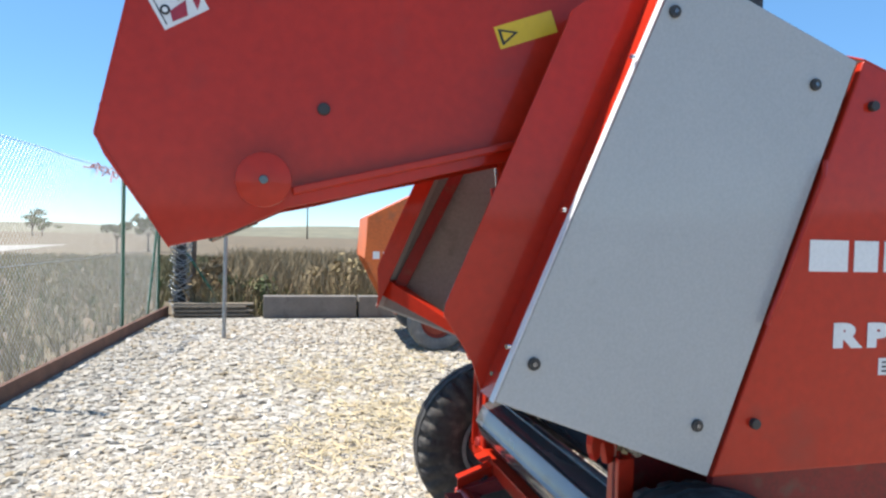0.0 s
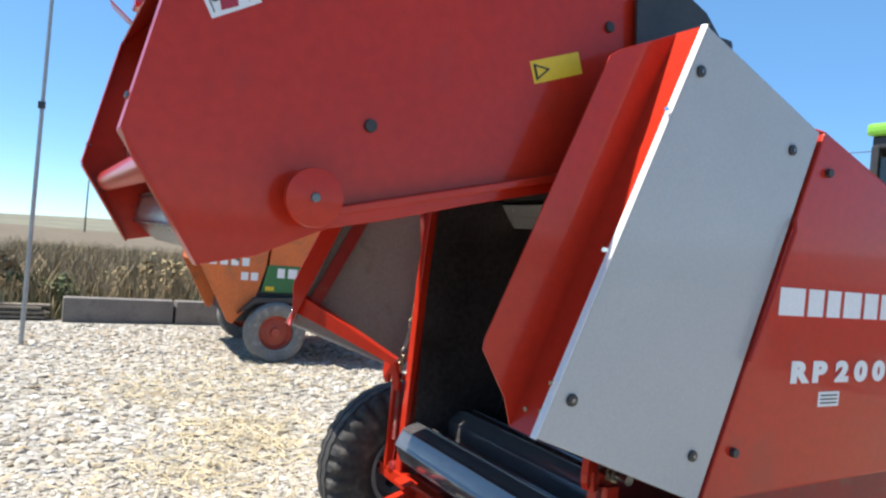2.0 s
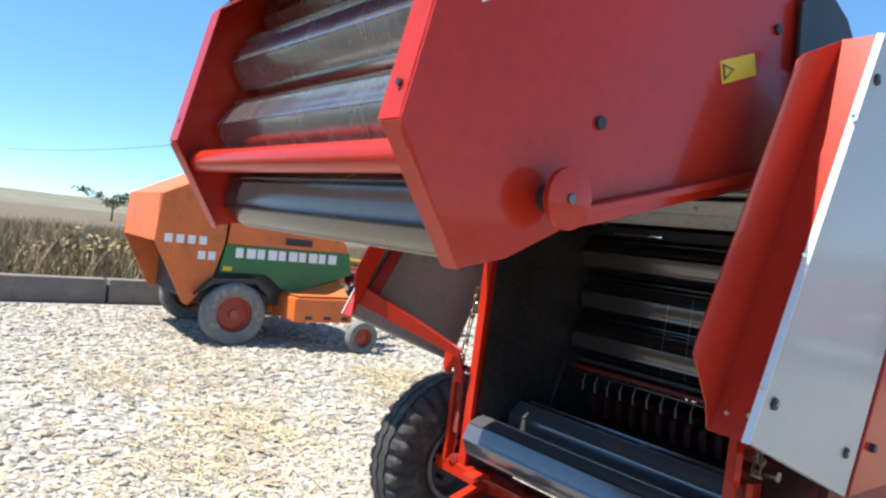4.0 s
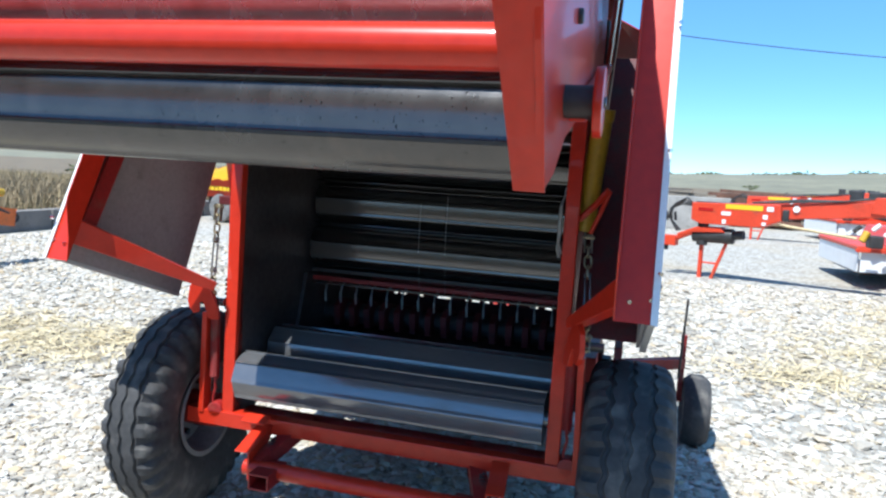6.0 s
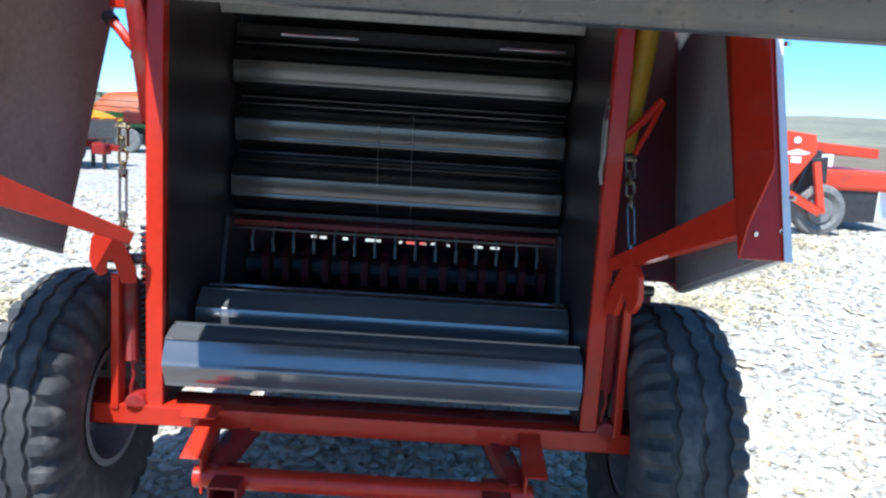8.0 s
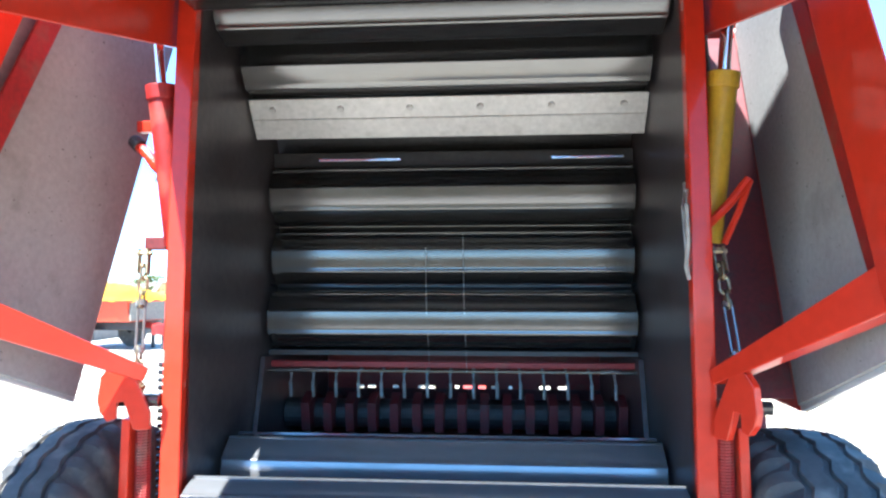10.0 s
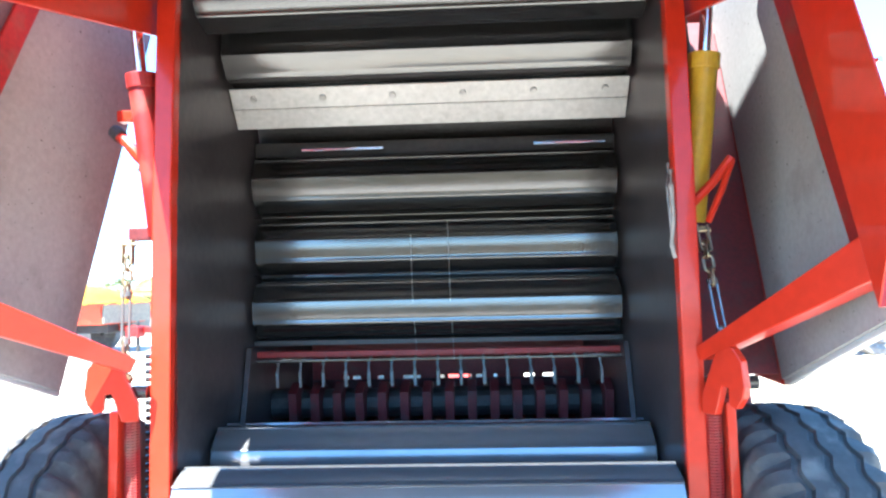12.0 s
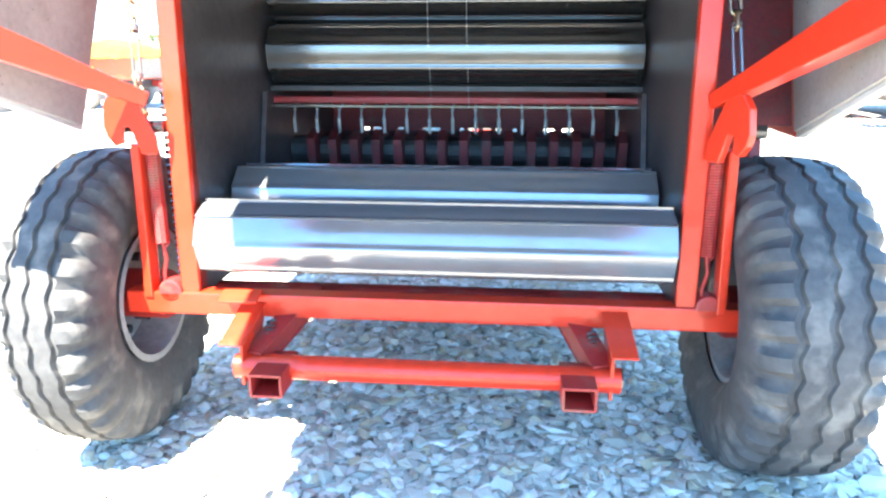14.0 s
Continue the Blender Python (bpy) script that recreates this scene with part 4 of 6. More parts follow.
uv_patch("pictogram", C0, E1, E2, [(0.24, 0.12), (0.36, 0.12), (0.36, 0.58), (0.24, 0.58)], BLACK, 0.6822)
uv_patch("pictogram", C0, E1, E2, [(0.12, 0.46), (0.46, 0.46), (0.46, 0.53), (0.12, 0.53)], BLACK, 0.6822)
uv_patch("pictogram", C0, E1, E2, [(0.08, 0.08), (0.92, 0.08), (0.92, 0.10), (0.08, 0.10)], BLACK, 0.6822)
uv_patch("pictogram", C0, E1, E2, [(0.66 + 0.10 * math.cos(k * math.pi / 8), 0.20 + 0.10 * math.sin(k * math.pi / 8)) for k in range(16)], BLACK, 0.6822)
uv_patch("pictogram", C0, E1, E2, [(0.66 + 0.055 * math.cos(k * math.pi / 8), 0.20 + 0.055 * math.sin(k * math.pi / 8)) for k in range(16)], WHITE, 0.6834)
for rad, mat, x in ((0.052, WHITE, 0.681), (0.047, LENS_R, 0.6822), (0.036, WHITE, 0.6834)):
    gate_patch("round_sticker", [(-0.875 + rad * math.cos(k * math.pi / 14), 1.975 + rad * math.sin(k * math.pi / 14)) for k in range(28)], mat, x)
gate_patch("pictogram", [(-0.89, 1.955), (-0.86, 1.955), (-0.852, 1.985), (-0.875, 2.0), (-0.898, 1.985)], BLACK, 0.6846)
C0, E1, E2 = (-0.385, 1.735), (0.05, -0.035), (0.10, 0.14)
uv_patch("caution_sticker", C0, E1, E2, [(0, 0), (1, 0), (1, 1), (0, 1)], STICKER, 0.681, "yellow caution sticker with black triangle")
uv_patch("triangle", C0, E1, E2, [(0.12, 0.05), (0.88, 0.05), (0.5, 0.36)], BLACK, 0.6822)
uv_patch("triangle", C0, E1, E2, [(0.27, 0.09), (0.73, 0.09), (0.5, 0.28)], STICKER, 0.6834)

# ---- ground ----
def ground_sheet():
    """Gravel yard in the middle, dry field all round, out to the horizon: one sheet."""
    F = 900.0
    xs = (-F, -9.9, 60.0, F)
    def edge(x):
        return -2.70 - 0.071 * (x + 9.9) if -10.0 < x < 61 else (-2.70 if x < 0 else -7.7)
    verts, faces, mats = [], [], []
    for row in range(4):
        for x in xs:
            y = (-F, edge(x), 26.0, F)[row]
            verts.append((x, y, 0.0))
    for r in range(3):
        for c in range(3):
            a = r * 4 + c
            faces.append((a, a + 1, a + 5, a + 4))
            mats.append(0 if (r == 1 and c == 1) else 1)
    ob = raw_object("ground", verts, faces, GROUND)
    ob.data.materials.append(FIELD)
    for p, m in zip(ob.data.polygons, mats):
        p.material_index = m
    return tagged(ob, "pale gravel yard bordered by dry grass fields", "ground", kind="structure")


ground_sheet()


def ridge(deg):
    """Slope of the far skyline at a bearing."""
    return 0.004 + 0.023 * math.exp(-((deg - 30) / 22.0) ** 2) + 0.010 * math.exp(-((deg + 30) / 16.0) ** 2) + 0.006 * math.exp(-((deg + 84) / 10.0) ** 2)


def hill_ring():
    """Low far ridges; they stand higher towards the front of the baler."""
    rows, n = [], 120
    rng = np.random.default_rng(5)
    bumps = rng.uniform(-1, 1, n)
    prof = []
    for i in range(n):
        a = i / n * 2 * math.pi
        deg = (math.degrees(a) + 180) % 360 - 180
        top = ridge(deg)
        top += 0.0012 * bumps[i] + 0.0015 * math.sin(a * 9)
        prof.append(max(0.002, top))
    verts, faces = [], []
    rad = (150, 230, 330, 450, 620)
    frac = (0.0, 0.22, 0.5, 0.8, 1.0)
    for r, f in zip(rad, frac):
        for i in range(n):
            a = i / n * 2 * math.pi
            verts.append((r * math.sin(a), r * math.cos(a), -0.3 + f * (0.6 + prof[i] * 620)))
    for k in range(len(rad) - 1):
        for i in range(n):
            j = (i + 1) % n
            faces.append((k * n + i, k * n + j, (k + 1) * n + j, (k + 1) * n + i))
    ob = raw_object("backdrop_hills", verts, faces, HILL, smooth=True)
    tagged(ob, "low brown hills with dry pasture far away", "hills", kind="structure")


hill_ring()
track = raw_object("road", [(-48, -22, 0.012), (-30, -18.5, 0.012), (-26, -14.2, 0.012), (-60, -16.5, 0.012)], [(0, 1, 2, 3)], CONCRETE)
tagged(track, "pale dirt track across the field", "track", kind="structure")

# ---- loose stones, grass ----
def icosa():
    p = (1 + 5 ** 0.5) / 2
    v = np.array([(-1, p, 0), (1, p, 0), (-1, -p, 0), (1, -p, 0), (0, -1, p), (0, 1, p), (0, -1, -p), (0, 1, -p), (p, 0, -1), (p, 0, 1), (-p, 0, -1), (-p, 0, 1)], float)
    f = np.array([(0, 11, 5), (0, 5, 1), (0, 1, 7), (0, 7, 10), (0, 10, 11), (1, 5, 9), (5, 11, 4), (11, 10, 2), (10, 7, 6), (7, 1, 8),
                  (3, 9, 4), (3, 4, 2), (3, 2, 6), (3, 6, 8), (3, 8, 9), (4, 9, 5), (2, 4, 11), (6, 2, 10), (8, 6, 7), (9, 8, 1)])
    return v / np.linalg.norm(v[0]), f


def scatter_stones(name, centres, lo, hi, seed, label):
    rng = np.random.default_rng(seed)
    v, f = icosa()
    n = len(centres)
    size = rng.uniform(lo, hi, n) * rng.choice((0.75, 1.0, 1.25), n)
    shape = np.stack([rng.uniform(0.85, 1.5, n), rng.uniform(0.65, 1.1, n), rng.uniform(0.30, 0.55, n)], 1) * size[:, None] * 0.5
    jit = rng.uniform(0.55, 1.35, (n, 12, 1))
    pts = v[None] * jit * shape[:, None, :]
    a, t = rng.uniform(0, 2 * math.pi, n), rng.normal(0, 0.28, n)
    ct, st = np.cos(t)[:, None], np.sin(t)[:, None]
    y, z = pts[:, :, 1] * ct - pts[:, :, 2] * st, pts[:, :, 1] * st + pts[:, :, 2] * ct
    ca, sa = np.cos(a)[:, None], np.sin(a)[:, None]
    x, y = pts[:, :, 0] * ca - y * sa, pts[:, :, 0] * sa + y * ca
    out = np.stack([x, y, z], 2)
    out[:, :, 0] += centres[:, 0:1]
    out[:, :, 1] += centres[:, 1:2]
    out[:, :, 2] += (shape[:, 2] * rng.uniform(0.0, 0.55, n))[:, None]
    faces = (f[None] + (np.arange(n) * 12)[:, None, None]).reshape(-1, 3)
    me = bpy.data.meshes.new(name)
    V = out.reshape(-1, 3)
    me.vertices.add(len(V))
    me.vertices.foreach_set("co", V.astype(np.float32).ravel())
    me.loops.add(faces.size)
    me.loops.foreach_set("vertex_index", faces.astype(np.int32).ravel())
    me.polygons.add(len(faces))
    me.polygons.foreach_set("loop_start", np.arange(0, faces.size, 3, dtype=np.int32))
    me.update(calc_edges=True)
    me.polygons.foreach_set("use_smooth", np.zeros(len(faces), dtype=bool))
    me.materials.append(STONE)
    return tagged(new(name, me), label, "gravel", kind="stuff")


rng = np.random.default_rng(11)
near = np.stack([rng.uniform(-2.4, 2.2, 36000), rng.uniform(-2.3, 1.6, 36000)], 1)
scatter_stones("gravel", near, 0.026, 0.052, 1, "loose crushed pale stones around the baler")
far = np.stack([rng.uniform(-9.4, 6.5, 52000), rng.uniform(-3.0, 8.5, 52000)], 1)
keep = ~((far[:, 0] > -2.4) & (far[:, 0] < 2.2) & (far[:, 1] > -2.3) & (far[:, 1] < 1.6)) & (far[:, 1] > -2.62 - 0.071 * (far[:, 0] + 9.9))
scatter_stones("gravel", far[keep], 0.045, 0.075, 2, "loose crushed pale stones across the yard")


def grass(name, n, region, h0, h1, mat, seed, label, blades=7, keep=None):
    rng = np.random.default_rng(seed)
    x0, x1, y0, y1 = region
    c = np.stack([rng.uniform(x0, x1, n), rng.uniform(y0, y1, n)], 1)
    if keep:
        c = c[[keep(*p) for p in c]]
    n = len(c)
    m = n * blades
    base = np.repeat(c, blades, 0) + rng.normal(0, 0.05, (m, 2))
    h = rng.uniform(h0, h1, m)
    lean = rng.normal(0, 0.30, (m, 2)) * h[:, None]
    a = rng.uniform(0, math.pi, m)
    w = rng.uniform(0.006, 0.018, m)
    d = np.stack([np.cos(a) * w, np.sin(a) * w], 1)
    V = np.zeros((m, 5, 3))
    V[:, 0, :2], V[:, 1, :2] = base - d, base + d
    V[:, 2, :2], V[:, 3, :2] = base + lean * 0.45 + d * 0.7, base + lean * 0.45 - d * 0.7
    V[:, 4, :2] = base + lean
    V[:, 2:4, 2] = (h * 0.6)[:, None]
    V[:, 4, 2] = h
    k = (np.arange(m) * 5)[:, None]
    faces = np.concatenate([k + np.array([[0, 1, 2]]), k + np.array([[0, 2, 3]]), k + np.array([[3, 2, 4]])])
    ob = raw_object(name, V.reshape(-1, 3).tolist(), faces.tolist(), mat)
    return tagged(ob, label, "grass", kind="stuff")


def litter(name, patches, seed, label):
    """Straw and chaff trodden into the gravel, lying almost flat."""
    rng = np.random.default_rng(seed)
    V, F = [], []
    for x, y, r, n in patches:
        n = n // 2
        c = np.stack([x + rng.normal(0, r, n), y + rng.normal(0, r * 0.8, n), rng.uniform(0.012, 0.045, n)], 1)
        a = rng.uniform(0, 2 * math.pi, n)
        l = rng.uniform(0.03, 0.11, n)
        w = rng.uniform(0.002, 0.005, n)
        d = np.stack([np.cos(a), np.sin(a), rng.normal(0, 0.18, n)], 1) * l[:, None]
        p = np.stack([-np.sin(a), np.cos(a), rng.normal(0, 0.3, n)], 1) * w[:, None]
        q = np.stack([c - d - p, c + d - p, c + d + p, c - d + p], 1).reshape(-1, 3)
        F += [tuple(len(V) + 4 * i + k for k in range(4)) for i in range(n)]
        V += q.tolist()
    return tagged(raw_object(name, V, F, CHAFF), label, "straw", kind="stuff")


CHAFF = material("chaff", (0.56, 0.46, 0.28), 0.85, vary=0.15, scale=3, fine=30, island=0.3)
litter("straw_litter", [(-3.3, 2.0, 0.42, 2600), (-4.2, 2.1, 0.4, 1500), (-2.6, 2.4, 0.3, 1200), (-3.0, 0.0, 0.4, 1300), (4.3, 6.8, 0.5, 2600), (3.5, 5.4, 0.4, 1200),
                        (2.2, 3.4, 0.32, 1300), (2.9, 4.4, 0.4, 1200), (-2.2, -0.6, 0.4, 700), (-4.6, -0.4, 0.5, 900), (1.9, -1.6, 0.3, 200), (-5.5, 0.6, 0.6, 900)], 31, "pale straw chaff strewn on the gravel")
grass("dry_grass", 15000, (-34, -9.95, -2.2, 26), 0.15, 0.6, STRAW, 21, "tall dry straw-coloured grass beyond the kerb")
grass("dry_brush", 5200, (-26, -10.1, -2.3, 16), 0.35, 1.0, BRUSH, 25, "tall brown dry weeds beyond the kerb", blades=6)
grass("weeds", 6500, (-34, 2.5, -16, -2.7), 0.08, 0.34, WEED, 22, "low dry weeds behind the wire fence", keep=lambda x, y: y < -2.92 - 0.071 * (x + 9.9))
grass("green_weeds", 3200, (-34, 2.5, -18, -2.7), 0.05, 0.25, LEAF, 23, "low green weeds behind the wire fence", keep=lambda x, y: y < -2.92 - 0.071 * (x + 9.9))
grass("green_weeds", 3500, (-15, -9.95, -2.2, 20), 0.12, 0.42, LEAF, 24, "green weeds in the dry grass")

# ---- fence, kerb and poles ----
fence = thing("wire_fence", (-10.35, -2.82, 0), "green wire mesh fence on slim green posts", "fence")
ORG = Vector((-10.35, -2.82, 0))
ALONG = Vector((1, -0.071, 0)).normalized()


def fp(d, z, off=0.0):
    """A point d metres along the fence, in the fence's own space."""
    return ALONG * d + Vector((0.071, 1, 0)).normalized() * off + Vector((0, 0, z))


for d in (0.0, 2.2, 6.45, 9.6, 12.6, 14.5):
    part("post", rod(fp(d, 0), fp(d, 2.28), 0.028, 12), FENCE_GREEN, fence)
    part("post_cap", rod(fp(d, 2.275), fp(d, 2.30), 0.032, 12, w=0.004), FENCE_GREEN, fence)
part("brace", rod(fp(0.75, 0.02), fp(0.03, 1.75), 0.02, 10), FENCE_GREEN, fence)
part("brace", rod(fp(0.1, 0.02) + Vector((0, 1.15, 0)), fp(0.0, 1.75), 0.02, 10), FENCE_GREEN, fence)
for z in (0.05, 1.1, 2.25):
    part("line_wire", tube_path([fp(k * 0.725, z - (0.03 * math.sin(math.pi * ((k * 0.725) % 2.7) / 2.7) if z > 1.9 else 0)) for k in range(21)], 0.003, 5), WIRE, fence)
L, H, step = 14.5, 2.2, 0.075
k = -int(H / step)
verts, faces = [], []
while k * step < L:
    for sign in (1, -1):
        d0 = k * step
        a, b = (d0, d0 + H) if sign > 0 else (d0 + H, d0)
        z0, z1 = 0.04, 2.25
        pts = []
        for q in np.linspace(0, 1, 2):
            pts.append((a + (b - a) * q, z0 + (z1 - z0) * q))
        (da, za), (db, zb) = pts
        # clip to the fence's run
        def clip(d, z, d2, z2):
            if d < 0:
                z = z + (z2 - z) * (0 - d) / (d2 - d); d = 0
            if d > L:
                z = z + (z2 - z) * (L - d) / (d2 - d); d = L
            return d, z
        if max(da, db) <= 0 or min(da, db) >= L:
            continue
        pa, pb = clip(da, za, db, zb), clip(db, zb, da, za)
        A, B = fp(*pa), fp(*pb)
        i0 = len(verts)
        w = 0.0014
        for P in (A, B):
            verts += [P + Vector((0, w, w)), P + Vector((0, -w, w)), P + Vector((0, 0, -w))]
        faces += [(i0, i0 + 1, i0 + 4, i0 + 3), (i0 + 1, i0 + 2, i0 + 5, i0 + 4), (i0 + 2, i0, i0 + 3, i0 + 5)]
    k += 1
mo = raw_object("mesh_panel", [tuple(v) for v in verts], faces, WIRE, fence)
tagged(mo, "woven wire mesh")
# faded ribbon caught on the top wire
rb = np.random.default_rng(4)
rib = bmesh.new()
for i in range(34):
    d = 2.25 + rb.uniform(0.02, 1.25)
    p = fp(d, 2.24 - rb.uniform(0, 0.03), rb.uniform(-0.02, 0.02))
    q = p + Vector((rb.normal(0.10, 0.10), rb.normal(0, 0.04), -abs(rb.normal(0.02, 0.07)) - 0.02))
    w = Vector((0, 0.006, 0.008))
    m = (p + q) / 2 + Vector((0, 0, rb.normal(0, 0.02)))
    vs = [rib.verts.new(v) for v in (p - w, p + w, m + w, q + w, q - w, m - w)]
    rib.faces.new(vs)
ribbon = part("ribbon", rib, RIBBON)
ribbon.matrix_basis = Matrix.Translation(ORG)
tagged(ribbon, "tattered faded pink plastic ribbon on the fence wire", "ribbon")

edging = part("edging", beam(Vector((-10.3, -2.66, 0.075)), Vector((5.0, -3.75, 0.075)), 0.05, 0.15, w=0.006), RUSTY)
tagged(edging, "rusty brown steel edging along the fence", "edging", kind="structure")
roll = thing("wire_roll", (-10.3, -2.45, 0), "standing roll of spare galvanised wire mesh", "wire roll")
part("core", rod((0, 0, 0), (0, 0, 1.36), 0.085, 12), DARK, roll)
rw = np.random.default_rng(12)
for i in range(34):
    z, r, sq = 0.03 + i * 0.0395, 0.13 + rw.uniform(-0.03, 0.04), rw.uniform(0, 6.3)
    pts = [((r + 0.03 * math.sin(3 * t + sq)) * math.cos(t), (r + 0.03 * math.sin(2 * t + sq)) * math.sin(t), z + 0.05 * math.sin(2 * t + sq)) for t in np.linspace(0, 2 * math.pi, 14)[:-1]]
    part("coil", tube_path(pts, 0.0085, 5, closed=True), WIRE, roll)
old_post = thing("fence_post", (-10.75, -2.30, 0), "dark weathered wooden post at the fence corner", "post")
part("shaft", rod((0, 0, 0), (0.03, 0.02, 2.05), 0.055, 9, 0.045), BARK, old_post)

kerb_set = "concrete kerb blocks along the field"
block = thing("kerb_block", (-9.80, -0.29, 0), "grey concrete kerb block at the yard's edge", "kerb", kerb_set)
part("body", box(-0.14, 0.14, -0.78, 0.78, 0, 0.37, 0.015), SHADED_CONCRETE, block)
for i in range(1, 16):
    copy_thing(block, pose(-9.80 + 0.015 * math.sin(i * 3.1), -0.29 + i * 1.6, 0, 0, 0, 0.7 * math.sin(i * 2.3)))
pile = thing("timber_pile", (-9.95, -1.85, 0), "stack of grey weathered boards by the fence corner", "timber")
for i in range(7):
    part("board", box(-0.10 + 0.07 * (i % 2), 0.10 + 0.07 * (i % 2), -0.65, 0.62 - 0.06 * (i % 3), 0.002 + i * 0.033, 0.032 + i * 0.033, 0.003), WOOD, pile)

pole = thing("metal_pole", (-7.40, -1.56, 0), "tall slim grey metal pole standing in the gravel", "pole")
part("shaft", rod((0, 0, 0), (-0.03, 0.01, 4.12), 0.028, 12, 0.022), WIRE, pole)
part("clamp", box(-0.05, 0.05, -0.04, 0.04, 2.80, 2.88, 0.01), DARK, pole)


def utility_pole(at, h, lean=0.0, group="utility poles"):
    u = thing("utility_pole", at, "weathered wooden utility pole with a short crossarm", "pole", group)
    part("shaft", rod((0, 0, 0), (0, 0, h), 0.15, 12, 0.10), BARK, u)
    part("crossarm", box(-0.6, 0.6, -0.05, 0.05, h - 0.25, h - 0.15, 0.01), BARK, u)
    for x in (-0.5, 0.5):
        part("insulator", rod((x, 0, h - 0.15), (x, 0, h), 0.04, 10), WHITE, u)
    u.matrix_basis = pose(*at, 0, lean, 0)
    return u


utility_pole((1.86, 38.7, -0.02), 9.45, -3.9)
utility_pole((-60, 22.6, 0), 9.0)
utility_pole((-135, 6, 0), 9.0)
utility_pole((52, 42, 0), 9.2)


def cable(name, p, q, sag):
    P, Q = Vector(p), Vector(q)
    pts = [P + (Q - P) * (i / 24) - Vector((0, 0, sag * 4 * (i / 24) * (1 - i / 24))) for i in range(25)]
    ob = part(name, tube_path(pts, 0.025, 5), DARK)
    return tagged(ob, "dark overhead cable strung between the poles", "cable", "overhead cables")


cable("overhead_cable", (1.22, 38.7, 9.42), (52, 42, 9.15), 1.6)
cable("overhead_cable", (1.22, 38.7, 9.42), (-60, 22.6, 8.95), 1.2)
cable("overhead_cable", (-60, 22.6, 8.95), (-135, 6, 8.95), 1.2)

def heap(at, label, mat, n, seed, long, turn):
    """A loose heap of bars or boards, one lying over another."""
    h = thing("scrap_heap", at, label, "heap", "heaps behind the wall", turn)
    rng = np.random.default_rng(seed)
    for i in range(n):
        a, z = rng.normal(0, 0.25), 0.05 + 0.10 * (i // 3)
        y = rng.uniform(-0.5, 0.5) * (1 - i / n)
        c, d = Vector((rng.uniform(-0.5, 0.5), y, z)), Vector((math.cos(a), math.sin(a), rng.normal(0, 0.02))) * (long * rng.uniform(0.3, 0.5))
        part("bar", beam(c - d, c + d, 0.12, 0.09, w=0.006), mat, h)


heap((1.4, 22.2, 0), "grey boards heaped behind the low wall", WOOD, 36, 3, 3.4, 4)
heap((-1.6, 22.4, 0), "grey boards heaped behind the low wall", WOOD, 30, 4, 2.6, -8)
heap((4.9, 23.5, 0), "red steel bars heaped behind the low wall", RUSTY, 34, 5, 3.6, 3)


def hedge_row(name, p, q, n, h, seed):
    rng = np.random.default_rng(seed)
    t = rng.uniform(0, 1, n)
    c = np.stack([p[0] + (q[0] - p[0]) * t, p[1] + (q[1] - p[1]) * t + rng.normal(0, 1.2, n), np.abs(rng.normal(0.35, 0.35, n)) * h * (0.7 + 0.5 * np.sin(t * 37) * np.sin(t * 11 + 1))], 1)
    u = rng.normal(0, 1, (n, 3))
    v = np.cross(u, rng.normal(0, 1, (n, 3)))
    u /= np.linalg.norm(u, axis=1)[:, None]
    v /= np.linalg.norm(v, axis=1)[:, None]
    s = rng.uniform(0.9, 2.2, (n, 1))
    V = np.stack([c - u * s, c + v * s * 0.6, c + u * s, c - v * s * 0.6], 1).reshape(-1, 3)
    V[:, 2] = np.maximum(V[:, 2], 0.0) * 0.6 + np.array([600 * ridge(math.degrees(math.atan2(x, y))) - 1.0 for x, y in V[:, :2]])
    return tagged(raw_object(name, V.tolist(), [tuple(range(i * 4, i * 4 + 4)) for i in range(n)], LEAF), "dark green hedge along the far field edge", "hedge", kind="stuff")


hedge_row("hedge", (-20, 600), (230, 560), 3600, 5.5, 8)
low_wall = part("boundary_wall", box(-4.2, 3.6, 20.0, 20.3, 0, 1.0, 0.02), CONCRETE)
tagged(low_wall, "low pale concrete wall across the yard", "wall", kind="structure")

# ---- other machines in the yard ----
def wheel_part(parent, name, x, y, z, R, half, hub_mat, label=""):
    w = part(name, lathe_x([(-half * 0.5, R * 0.55), (-half * 0.3, R * 0.50), (0, R * 0.46), (half * 0.2, R * 0.16), (half * 0.5, R * 0.14), (half * 0.5, 0)], x, y, z, 32), hub_mat, parent, label, smooth=True)
    lathe = lathe_x([(half * 0.5, R * 0.55), (half * 0.3, R * 0.50), (0, R * 0.46)], x, y, z, 32)
    part("rim", lathe, hub_mat, w, smooth=True)
    b = lathe_x([(-half * 0.7, R * 0.56), (-half, R * 0.72), (-half * 0.92, R * 0.92), (-half * 0.6, R), (half * 0.6, R), (half * 0.92, R * 0.92), (half, R * 0.72), (half * 0.7, R * 0.56)], x, y, z, 44)
    part("tyre", b, RUBBER_DUSTY, w, smooth=True)
    return w


RUBBER_DUSTY = material("dusty_rubber", (0.17, 0.165, 0.155), 0.85, vary=0.2, scale=8, fine=60, bump=0.001, dirt=(0.30, 0.28, 0.25), dirt_amount=0.5)

